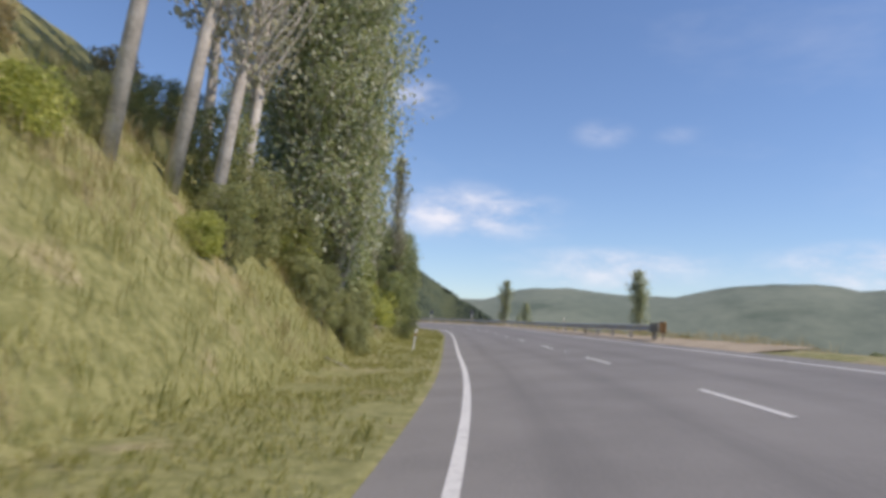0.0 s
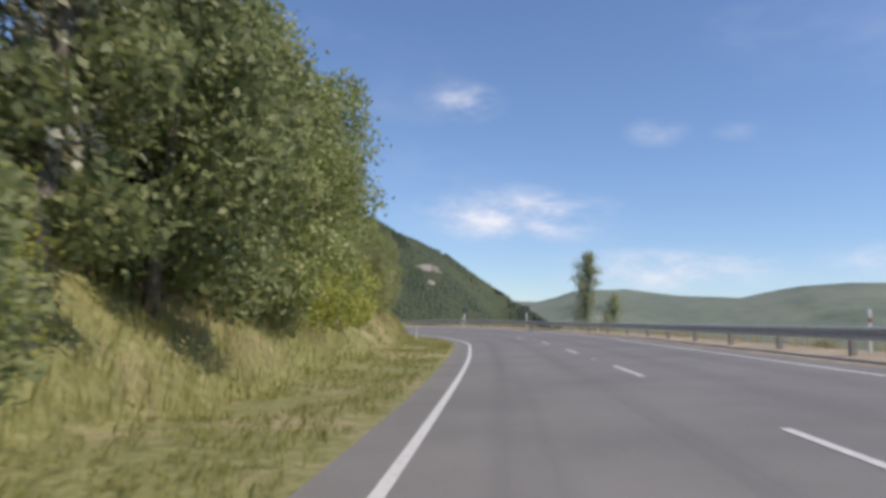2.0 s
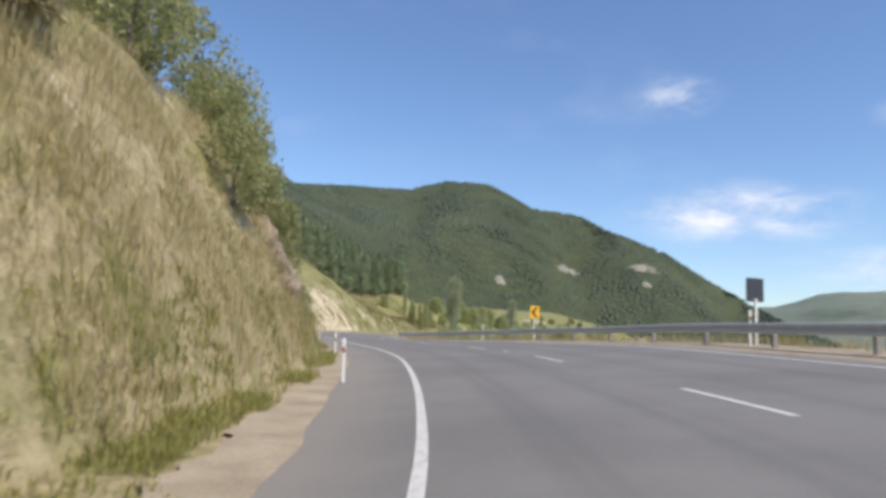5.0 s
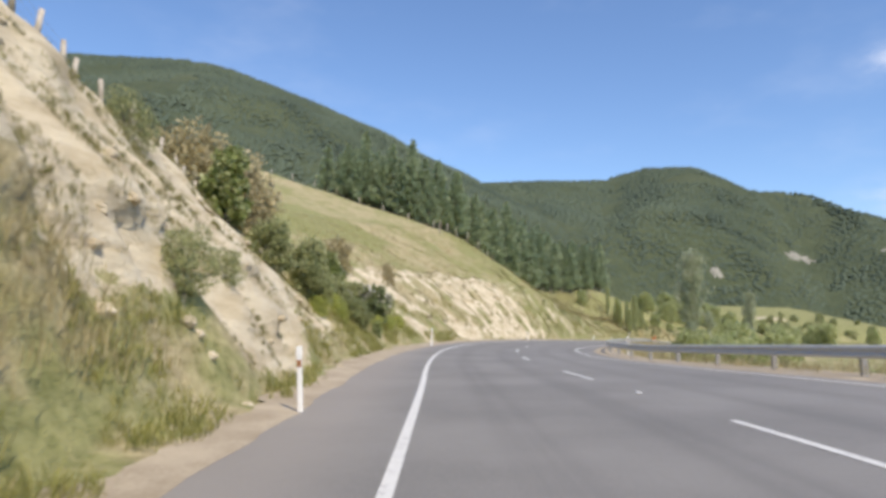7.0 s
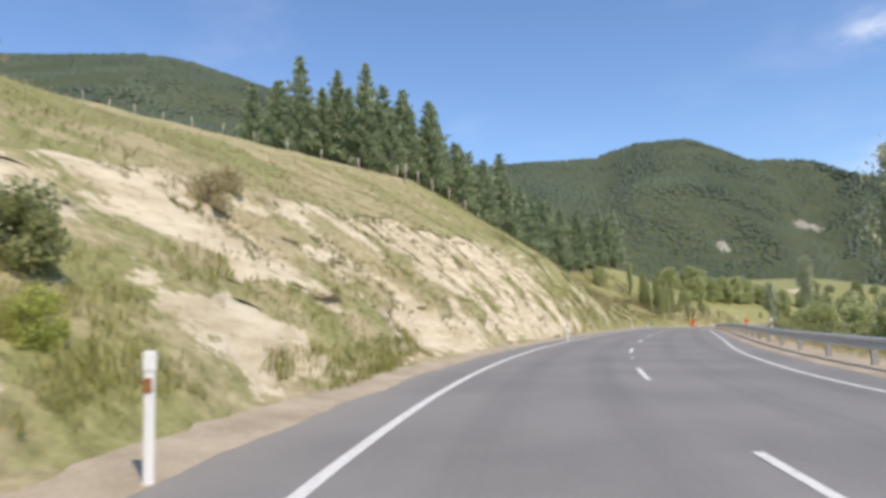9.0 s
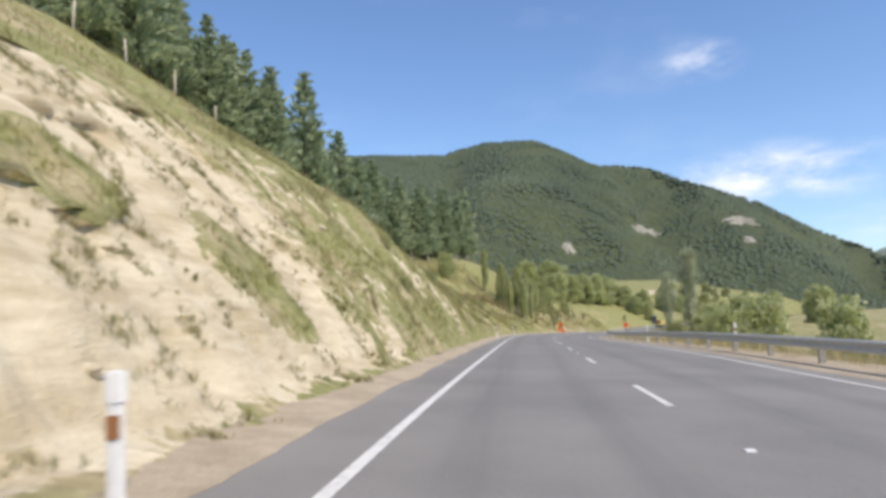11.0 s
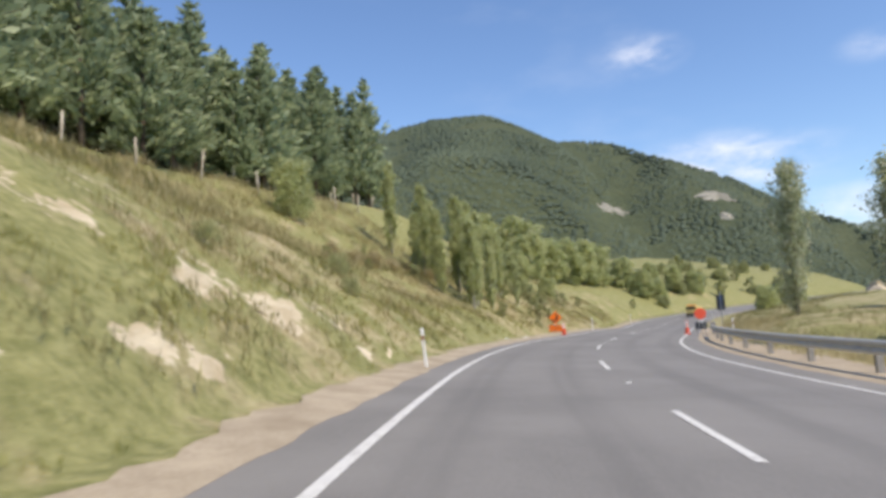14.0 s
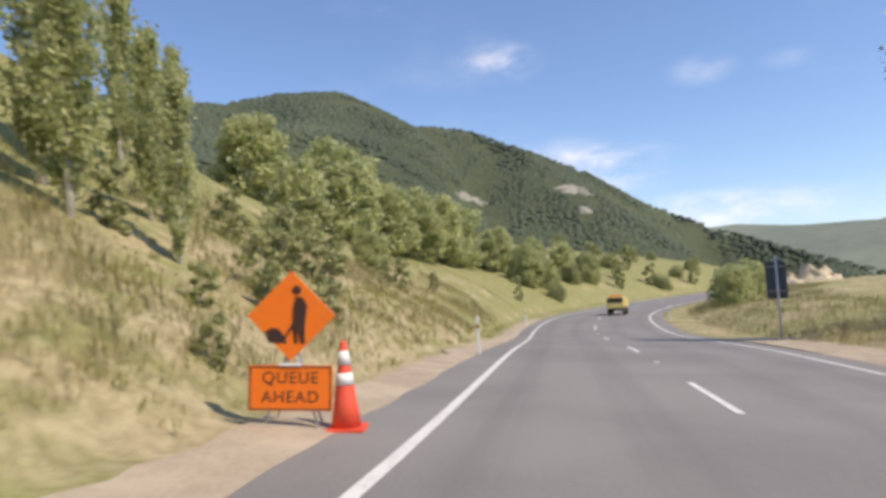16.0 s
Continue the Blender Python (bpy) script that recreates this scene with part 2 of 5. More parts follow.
WILLOW = leaf_material("willow_leaves", (0.21, 0.245, 0.095), (0.37, 0.39, 0.18), (0.48, 0.48, 0.30), 0.55, 1.5)
WILLOW_GREY = leaf_material("silvery_poplar_leaves", (0.17, 0.195, 0.11), (0.31, 0.34, 0.21), (0.50, 0.51, 0.40), 0.55, 1.6)
GRASS = leaf_material("green_grass", (0.22, 0.235, 0.06), (0.41, 0.40, 0.125), (0.52, 0.46, 0.19), 0.55, 1.0)
WEED = leaf_material("olive_weeds", (0.15, 0.145, 0.05), (0.29, 0.27, 0.10), (0.40, 0.35, 0.16), 0.45, 1.0)
STRAW = leaf_material("dry_grass", (0.33, 0.27, 0.12), (0.52, 0.44, 0.23), (0.60, 0.51, 0.30), 0.45, 1.0)
STUD = plain("stud_plastic", (0.82, 0.82, 0.80), 0.35)
WHITE = plain("white_plastic", (0.80, 0.79, 0.76), 0.45)
RED_REFLECTOR = plain("brown_red_reflector", (0.30, 0.13, 0.05), 0.35)
STEEL = plain("galvanised_steel", (0.58, 0.58, 0.57), 0.5, 0.45)
STEEL_DULL = plain("weathered_zinc", (0.32, 0.31, 0.29), 0.65, 0.3)
TIMBER = mottled("weathered_timber", (0.30, 0.26, 0.20), (0.58, 0.52, 0.43), 3.0, 18.0, 0.9, 0.6, 0.02)
ORANGE = plain("fluorescent_orange", (0.95, 0.20, 0.012), 0.4, 0.0, 0.05)
BLACK = plain("sign_black", (0.055, 0.018, 0.012), 0.5)
CONE_RED = plain("cone_orange_red", (0.80, 0.10, 0.045), 0.5)
YELLOW = plain("sign_yellow", (0.85, 0.47, 0.02), 0.4)
DULL_YELLOW = plain("soiled_yellow", (0.36, 0.20, 0.05), 0.6)
DARK_BACK = plain("dark_sign_back", (0.05, 0.06, 0.075), 0.5, 0.2)
RUBBER = plain("black_rubber", (0.025, 0.025, 0.025), 0.8)
MACHINE = plain("machine_yellow", (0.75, 0.60, 0.22), 0.45)
GLASS = plain("dark_cab_glass", (0.02, 0.025, 0.03), 0.1)

# ---- the road's line ----
STEP, S0 = 15.0, -40.0
HEADINGS = [-8.1, -6.5, -5.1, -3.8, -0.5, -0.1, -0.3, 1.2, 2.1, 12.9, 24.3, 28.5, 38.7, 40.6, 34.6, 26.5, 20.9, 19.1, 18.7, 18.6, 17.5, 14.7, 7.1, 0.0, -0.2, 0.9, -6.0, -15.0, -22.0, -27.0, -31.0, -35.0, -38.0, -40.0]
RISE = [-0.43, -0.16, 0.12, 0.41, 0.67, 0.92, 1.19, 1.5, 1.82, 2.1, 2.33, 2.46, 2.42, 2.34, 2.28, 2.31, 2.32, 2.28, 2.17, 2.01, 1.82, 1.62, 1.38, 1.04, 0.84, 0.32, 0.58, 0.72, 0.95, 1.2, 1.5, 1.8, 2.1, 2.4]
BANKS = [2.9, 3.6, 4.5, 5.2, 5.2, 5.1, 5.0, 5.0, 5.0, 5.4, 5.7, 5.8, 3.9, 1.4, -1.3, -2.0, -1.9, -1.6, -1.3, -1.7, -2.9, -3.4, -3.3, -3.2, -2.5, -2.0, -1.6, -1.3, -1.0, -0.8, -0.6, -0.5, -0.4, -0.3]
DS = 0.5
LINE_S = np.arange(-70.0, 452.0, DS)
LINE_H = np.radians(np.interp(LINE_S, S0 + STEP * np.arange(len(HEADINGS)), HEADINGS))
LINE_X = np.cumsum(-np.sin(LINE_H)) * DS
LINE_Y = np.cumsum(np.cos(LINE_H)) * DS
first_ = int((S0 - LINE_S[0]) / DS)
LINE_X += -0.82 - LINE_X[first_]
LINE_Y += -40.0 - LINE_Y[first_]


def smooth(y, reach):
    k = np.hanning(2 * reach + 1)
    return np.convolve(np.r_[np.full(reach, y[0]), y, np.full(reach, y[-1])], k / k.sum(), "valid")


LINE_Z = smooth(np.interp(LINE_S, S0 + STEP * np.arange(len(RISE)), RISE), 12)
LINE_B = smooth(np.tan(np.radians(np.interp(LINE_S, S0 + STEP * np.arange(len(BANKS)), BANKS))), 12)


def table(rows):
    """A smooth curve over the road's length through (s, value) rows."""
    s, v = zip(*rows)
    return smooth(np.interp(LINE_S, s, v), 12)


LANE_L = table([(-70, 3.6), (8, 3.66), (28, 3.8), (42, 3.74), (54, 3.78), (68, 3.74), (80, 3.88), (90, 4.05), (125, 4.1), (145, 4.1), (160, 3.9), (176, 3.88), (192, 3.76), (212, 3.6), (240, 3.52), (276, 3.47), (296, 3.6), (306, 3.35), (320, 3.4), (452, 3.5)])
LANE_R = table([(-70, 3.68), (75, 3.68), (90, 3.85), (120, 4.3), (145, 4.7), (160, 4.4), (172, 3.6), (185, 3.1), (195, 3.4), (208, 3.95), (245, 4.4), (258, 4.2), (271, 3.65), (285, 3.3), (303, 3.6), (452, 3.5)])
SEAL_L = table([(-70, 4.25), (60, 4.45), (88, 4.7), (100, 5.0), (118, 6.0), (130, 6.1), (155, 5.9), (175, 5.2), (200, 4.7), (240, 4.7), (280, 4.3), (452, 4.3)])
SEAL_R = table([(-70, 4.5), (75, 4.6), (120, 5.1), (145, 5.5), (160, 5.2), (180, 4.4), (210, 4.8), (245, 5.2), (271, 4.5), (452, 4.3)])
CENTRE = table([(-70, 0.0), (130, 0.0), (150, 0.12), (170, 0.27), (195, 0.25), (215, 0.1), (240, 0.0), (452, 0.0)])
FOOT = table([(-70, 7.5), (75, 7.5), (110, 7.2), (150, 7.0), (175, 6.3), (195, 5.5), (240, 5.7), (262, 5.6), (290, 5.6), (330, 5.6), (370, 6.5), (452, 7)])
CREST = table([(-70, 14), (60, 14), (90, 12), (115, 11), (140, 11.5), (155, 12.5), (165, 13), (175, 12), (188, 11.5), (200, 12), (220, 12), (240, 10.5), (262, 10), (280, 11), (292, 14), (330, 14), (345, 12), (370, 13), (452, 16)])
TOP = table([(-70, 6.5), (30, 7.0), (45, 5.0), (62, 3.3), (90, 4.2), (112, 6.5), (125, 7.5), (145, 7.0), (158, 6.6), (168, 4.2), (176, 3.8), (184, 4.9), (200, 6.2), (220, 7.2), (244, 7.2), (254, 5.8), (264, 4.6), (280, 4.6), (300, 5.1), (325, 5.2), (345, 4.2), (370, 3.6), (452, 3.6)])
UPPER = table([(-70, 0.7), (32, 0.75), (48, 0.7), (75, 0.5), (112, 0.62), (150, 0.6), (170, 0.5), (200, 0.5), (216, 0.6), (232, 0.72), (262, 0.6), (280, 0.45), (292, 0.62), (326, 0.8), (350, 0.4), (380, 0.3), (452, 0.3)])
BARE = table([(-70, -0.6), (100, -0.5), (112, 0.1), (122, 0.1), (128, 0.2), (135, 0.45), (143, 0.55), (147, 0.85), (158, 0.85), (162, 0.3), (166, -0.2), (176, 0.0), (180, 0.7), (186, 0.95), (214, 0.95), (222, 0.75), (230, 0.2), (246, 0.12), (256, 0.1), (270, 0.1), (283, 0.1), (292, -0.1), (305, -0.5), (452, -0.5)])
DRY = table([(-70, 0.2), (60, 0.25), (95, 0.5), (118, 0.6), (138, 0.6), (160, 0.5), (190, 0.55), (225, 0.55), (240, 0.32), (262, 0.3), (290, 0.4), (310, 0.55), (330, 0.5), (345, 0.4), (370, 0.2), (452, 0.15)])
DROP = table([(-70, 0.4), (0, 0.6), (60, 1.6), (200, 2.4), (285, 1.6), (306, 0.2), (312, -0.9), (318, -0.5), (330, -0.2), (338, -0.8), (360, -0.9), (452, -0.6)])


def along(s, values):
    return float(np.interp(s, LINE_S, values))


def road_height(s, l):
    """Height of the seal and verge at s metres along and l metres to the left of the centre line."""
    return along(s, LINE_Z) - max(-6.5, min(7.5, l)) * along(s, LINE_B)


def spot(s, l):
    h = along(s, LINE_H)
    return along(s, LINE_X) - l * math.cos(h), along(s, LINE_Y) - l * math.sin(h)


def rough_noise(x, y, z, size):
    return noise.noise(Vector((x / size, y / size, z / size)))


def bank_height(s, l):
    """Height of the ground over the road's centre line."""
    base = -max(-6.5, min(7.5, l)) * along(s, LINE_B)
    if l > 0:
        foot, crest, top, up = along(s, FOOT), along(s, CREST), along(s, TOP), along(s, UPPER)
        seal = along(s, SEAL_L)
        if l <= seal:
            return base
        if l <= foot:
            return base + 0.06 * (l - seal)
        if l <= crest:
            u = (l - foot) / (crest - foot)
            return base + 0.1 + (top - base * 0.6) * (u ** 0.85)
        back = min(1.0, max(0.0, (l - 72) / 36))
        back = back * back * (3 - 2 * back)
        h = base * 0.4 + top + up * (min(l, 23) - crest) + 0.34 * max(0, min(l, 75) - 23) * min(1.0, up / 0.6)
        return (h + 0.1) * (1 - back) - 7.5 * back
    out, drop = -l, along(s, DROP)
    edge = along(s, SEAL_R) + 1.6
    if out <= edge:
        return base
    u = min(1.0, (out - edge) / (4.5 + abs(drop) * 1.3))
    fall = min(1.0, max(0.0, (out - 50) / 66))
    return (base * (1 - 0.5 * u) - drop * (u * u * (3 - 2 * u))) * (1 - fall) - 6.5 * fall * fall


# patches of turf left on the bare faces, and of clay showing through the turf: s, l, half length, half width
TURF = [(183.2, 7.3, 1.0, 0.5), (184.6, 6.3, 1.6, 0.5), (181.5, 8.6, 0.9, 0.6), (186.7, 8.4, 0.9, 1.3), (189.0, 7.5, 0.9, 0.5), (192.2, 9.6, 1.0, 1.1), (193.8, 7.6, 1.4, 0.9), (195.9, 9.0, 1.0, 1.2), (196.6, 7.6, 0.8, 0.4),
        (198.4, 6.8, 1.2, 0.45), (203.5, 7.2, 0.5, 0.4), (197.1, 5.7, 0.7, 0.3), (188.2, 10.2, 1.5, 0.5), (213.0, 8.2, 1.2, 0.6), (217.5, 7.0, 1.2, 0.7), (208.0, 9.3, 0.8, 0.5), (148.9, 8.3, 0.8, 0.4), (143.6, 8.0, 1.2, 0.8), (150.4, 9.0, 0.7, 0.5)]
SLIPS = [(241.7, 8.8, 1.2, 0.9), (244.6, 8.2, 1.0, 0.7), (247.3, 7.3, 0.8, 0.6), (241.1, 5.9, 0.8, 0.35), (246.0, 6.1, 0.5, 0.35), (257.9, 6.8, 0.7, 0.35), (260.4, 6.3, 0.9, 0.3), (270.0, 6.3, 1.1, 0.4), (272.8, 7.3, 0.9, 0.3), (275.2, 6.8, 0.8, 0.3), (261.8, 5.9, 0.5, 0.3), (278.0, 6.9, 0.9, 0.5), (277.5, 5.9, 0.8, 0.3)]
SLIPS += [(279.4, 5.9, 0.5, 0.25), (146.4, 9.4, 2.0, 1.0), (150.3, 9.4, 1.5, 0.8), (145.3, 8.4, 1.2, 0.5), (150.5, 7.8, 1.2, 0.5), (252.0, 9.4, 0.8, 0.6), (251.4, 8.4, 0.8, 0.6), (251.6, 7.4, 0.6, 0.5), (248.7, 6.3, 0.9, 0.5), (129.5, 8.3, 0.8, 0.4), (126.6, 8.3, 0.6, 0.35), (158.5, 7.6, 0.9, 0.4), (157.0, 9.0, 1.2, 0.8), (153.6, 8.0, 1.6, 0.9), (160.6, 7.6, 0.8, 0.25), (239.9, 7.7, 0.8, 0.6), (240.0, 6.8, 0.3, 0.25), (243.0, 6.6, 0.35, 0.25), (266.3, 6.2, 0.5, 0.25), (274.4, 6.7, 0.5, 0.25)]


def patch_of(rows, s, l):
    most = 0.0
    for a, b, u, v in rows:
        if abs(s - a) < 2.2 * u and abs(l - b) < 2.2 * v:
            most = max(most, min(1.0, 2.0 - 1.2 * math.hypot((s - a) / u, (l - b) / v)))
    return most


def bareness(s, l):
    """How bare the cut face is: over 0.5 the clay shows, in streaks that run down and along."""
    bare, foot, crest = along(s, BARE), along(s, FOOT), along(s, CREST)
    if l < foot - 0.4 or l > foot + 6.5:
        return -0.4
    face = max(0.0, 1 - (abs(l - (foot + crest) / 2) / (0.74 * (crest - foot) + 0.3)) ** 4)
    if bare <= 0:
        return bare
    up = 1.35 * l
    blots = noise.noise(Vector((s / 2.9, up / 2.3, 1.7))) + 0.55 * noise.noise(Vector((s / 1.1, up / 0.8, 5.3))) + 0.3 * noise.noise(Vector((s / 0.5, up / 0.45, 8.8)))
    slip = patch_of(SLIPS, s, l)
    low = (0.6 * max(0.0, 1 - max(0.0, l - foot) / 1.6) if s < 170 or s > 226 else 0.0) * (1 - slip)
    if slip > 0:
        slip *= 0.72 + 0.6 * noise.noise(Vector((s / 0.9, l / 0.4, 9.1))) if s < 230 else 0.6 + 0.8 * noise.noise(Vector((s / 0.9, l / 0.4, 9.1))) + 1.0 * noise.noise(Vector((s / 0.4, l / 0.2, 2.6))) if s < 255 else 0.36 + 1.0 * noise.noise(Vector((s / 1.1, l / 0.36, 9.1))) + 1.2 * noise.noise(Vector((s / 0.45, l / 0.2, 2.6)))
    return bare * face + 0.62 * blots * face - 0.35 * (1 - face) - low - 0.95 * patch_of(TURF, s, l) + slip


def surface(s, l, ragged=True):
    """A point of the ground."""
    x, y = spot(s, l)
    z = along(s, LINE_Z) + bank_height(s, l)
    if ragged:
        seal = along(s, SEAL_L) + 0.4 if l > 0 else along(s, SEAL_R) + 0.4
        rise = min(1.0, max(0.0, (abs(l) - seal) / 3.0))
        z += rise * (0.35 * rough_noise(x, y, 0, 4.5) + 0.12 * rough_noise(x, y, 3, 1.3))
        if l > 0 and rise > 0:
            bare = along(s, BARE)
            gully = rough_noise(x, y, 7, 2.2) + 0.5 * rough_noise(x, y, 9, 0.9)
            inside = max(0.0, 1 - abs((l - (along(s, FOOT) + along(s, CREST)) / 2) / 4.5))
            push = inside * max(0.0, bare + 0.2) * gully * (1.15 if s < 166 else 0.8)
            if bare > 0:
                k = min(1.0, max(0.0, (bareness(s, l) - 0.35) / 0.3))
                push += (0.5 if 180 < s < 228 else 0.3) * k * k * (3 - 2 * k) * (0.6 + 0.8 * rough_noise(x, y, 13, 0.9)) + 0.36 * rough_noise(x, y, 17, 0.55) * k
            h = along(s, LINE_H)
            x -= push * math.cos(h)
            y -= push * math.sin(h)
            z += push * 0.5
    return Vector((x, y, z))


def ground_z(s, l):
    return surface(s, l).z


# ---- building helpers ----
def part(name, bm, mat, parent=None, label=""):
    """Links a bmesh as one mesh object, under a thing or a part."""
    me = bpy.data.meshes.new(name)
    bm.to_mesh(me)
    bm.free()
    return hung(name, me, mat, parent, label)


def hung(name, me, mat, parent=None, label=""):
    if mat and not me.materials:
        me.materials.append(mat)
    ob = new(name, me)
    if parent:
        ob.parent = parent
    if label:
        tagged(ob, label)
    return ob


def mesh_of(name, verts, faces, mat, shade=False):
    me = bpy.data.meshes.new(name)
    me.from_pydata([tuple(v) for v in verts], [], faces)
    me.materials.append(mat)
    if shade:
        me.polygons.foreach_set("use_smooth", [True] * len(me.polygons))
    me.update()
    return me


def quads(name, points, mat):
    """A mesh of separate four-cornered leaves or blades from an (n, 4, 3) array."""
    points = np.asarray(points, float)
    n = len(points)
    me = bpy.data.meshes.new(name)
    me.vertices.add(n * 4)
    me.vertices.foreach_set("co", points.reshape(-1))
    me.loops.add(n * 4)
    me.loops.foreach_set("vertex_index", np.arange(n * 4))
    me.polygons.add(n)
    me.polygons.foreach_set("loop_start", np.arange(n) * 4)
    me.update(calc_edges=True)
    me.materials.append(mat)
    return me


def box(bm, size, at=(0, 0, 0), turn=None, bevel=0.0):
    made = bmesh.ops.create_cube(bm, size=1.0)["verts"]
    bmesh.ops.scale(bm, vec=size, verts=made)
    if bevel:
        edges = list({e for v in made for e in v.link_edges})
        out = bmesh.ops.bevel(bm, geom=edges, offset=bevel, segments=2, affect="EDGES")
        made = list({v for f in out["faces"] for v in f.verts} | {v for v in made if v.is_valid})
    if turn is not None:
        bmesh.ops.rotate(bm, cent=(0, 0, 0), matrix=turn.to_3x3(), verts=made)
    bmesh.ops.translate(bm, vec=at, verts=made)
    return made


def tube(bm, rings, sides=8, closed=True):
    """A tapered tube through rings of (centre, radius)."""
    rows = []
    for n, (c, r) in enumerate(rings):
        c = Vector(c)
        a = Vector(rings[max(0, n - 1)][0])
        b = Vector(rings[min(len(rings) - 1, n + 1)][0])
        way = (b - a).normalized() if (b - a).length > 1e-6 else Vector((0, 0, 1))
        side = way.cross(Vector((0.31, 0.95, 0.05))).normalized()
        other = way.cross(side)
        rows.append([bm.verts.new(c + r * (math.cos(6.2832 * k / sides) * side + math.sin(6.2832 * k / sides) * other)) for k in range(sides)])
    for low, high in zip(rows, rows[1:]):
        for k in range(sides):
            f = bm.faces.new((low[k], low[(k + 1) % sides], high[(k + 1) % sides], high[k]))
            f.smooth = True
    if closed:
        bm.faces.new(rows[0][::-1])
        bm.faces.new(rows[-1])
    return rows


def thing(name, label, category, group="", at=None):
    ob = tagged(new(name), label, category, group)
    ob.empty_display_size = 0.2
    if at is not None:
        ob.matrix_basis = at if isinstance(at, Matrix) else Matrix.Translation(at)
    return ob


def standing(s, l, turn=0.0, sink=0.0, lean=0.0):
    """A pose on the ground, facing the oncoming traffic."""
    p = surface(s, l)
    p.z -= sink
    return Matrix.Translation(p) @ Matrix.Rotation(along(s, LINE_H) + radians(turn), 4, "Z") @ Matrix.Rotation(radians(lean), 4, "Y")


# ---- ground and road ----
def strip(name, ss, ls, mat, lift=0.0, tagname="", uv="along"):
    """A sheet over stretches of the road's length and width; ls gives the offsets at each s."""
    verts, faces, uvs = [], [], []
    for s in ss:
        for l in ls(s):
            x, y = spot(s, l)
            verts.append((x, y, road_height(s, l) + (lift[len(verts) % len(lift)] if isinstance(lift, tuple) else lift)))
            uvs.append((l, s))
    w = len(ls(ss[0]))
    for i in range(len(ss) - 1):
        for j in range(w - 1):
            a = i * w + j
            faces.append((a, a + w, a + w + 1, a + 1))
    me = mesh_of(name, verts, faces, mat, True)
    layer = me.uv_layers.new(name=uv)
    for loop in me.loops:
        layer.data[loop.index].uv = uvs[loop.vertex_index]
    return tagged(new(name, me), tagname, name, kind="structure")


def ragged_edge(s, l, size):
    x, y = spot(s, l)
    return size * (rough_noise(x, y, 2, 1.7) + 0.6 * rough_noise(x, y, 8, 0.5))


LONG = np.arange(-66.0, 448.0, 1.5)
strip("road", LONG, lambda s: np.linspace(-along(s, SEAL_R), along(s, SEAL_L), 15), ASPHALT, 0.012, "worn grey chip-sealed two-lane road, banked in the bends")
strip("road_line_verge", LONG, lambda s: (along(s, LANE_L) - 0.065, along(s, LANE_L) + 0.065), PAINT, 0.018, "solid white edge line painted on grey seal")
strip("road_line_rail", LONG, lambda s: (-along(s, LANE_R) - 0.06, -along(s, LANE_R) + 0.06), PAINT, 0.018, "solid white edge line painted beside the guard rail")


FINE = np.arange(100.0, 352.0, 0.4)
strip("shoulder_verge", FINE, lambda s: (along(s, SEAL_L) - 0.12 + ragged_edge(s, 5.0, 0.12), along(s, SEAL_L) + 0.35, along(s, SEAL_L) + 0.75 + ragged_edge(s, 6.0, 0.4)), GRAVEL, (0.015, 0.06, 0.09), "pale tan gravel shoulder at the foot of the bank")
strip("shoulder_rail", np.arange(20.0, 330.0, 0.5), lambda s: (-along(s, SEAL_R) + 0.1 + ragged_edge(s, -5.0, 0.1), -along(s, SEAL_R) - 0.4, -along(s, SEAL_R) - 1.9 + ragged_edge(s, -6.0, 0.5)), GRAVEL, (0.015, 0.04, 0.07), "pale gravel and dry litter under the guard rail")


def build_dashes():
    starts = [8 + 9.94 * k for k in range(-6, 9)] + [87.5 + 11 * k for k in range(1, 4)] + [131.5 + 10.44 * k for k in range(31)]
    for a in starts:
        if a + 3.2 > 445:
            break
        ob = strip("centre_line_dash", np.linspace(a, a + 3.2, 5), lambda s: (along(s, CENTRE) - 0.055, along(s, CENTRE) + 0.055), PAINT, 0.018, "white centre line dash painted on grey seal")
        tagged(ob, group="centre line dashes")


build_dashes()


def build_studs():
    """White reflective studs glued to the seal between the dashes."""
    bm = bmesh.new()
    box(bm, (0.10, 0.10, 0.022), (0, 0, 0.009), None, 0.006)
    me = bpy.data.meshes.new("road_stud")
    bm.to_mesh(me)
    bm.free()
    me.materials.append(STUD)
    for a in [8 + 19.88 * k for k in range(5)] + [131.5 + 20.88 * k for k in range(15)]:
        s = a - 3.4
        ob = new("road_stud", me)
        ob.matrix_basis = Matrix.Translation((*spot(s, along(s, CENTRE)), road_height(s, along(s, CENTRE)) + 0.012)) @ Matrix.Rotation(along(s, LINE_H), 4, "Z")
        tagged(ob, "small white reflective stud glued to the seal", "road stud", "road studs")


build_studs()


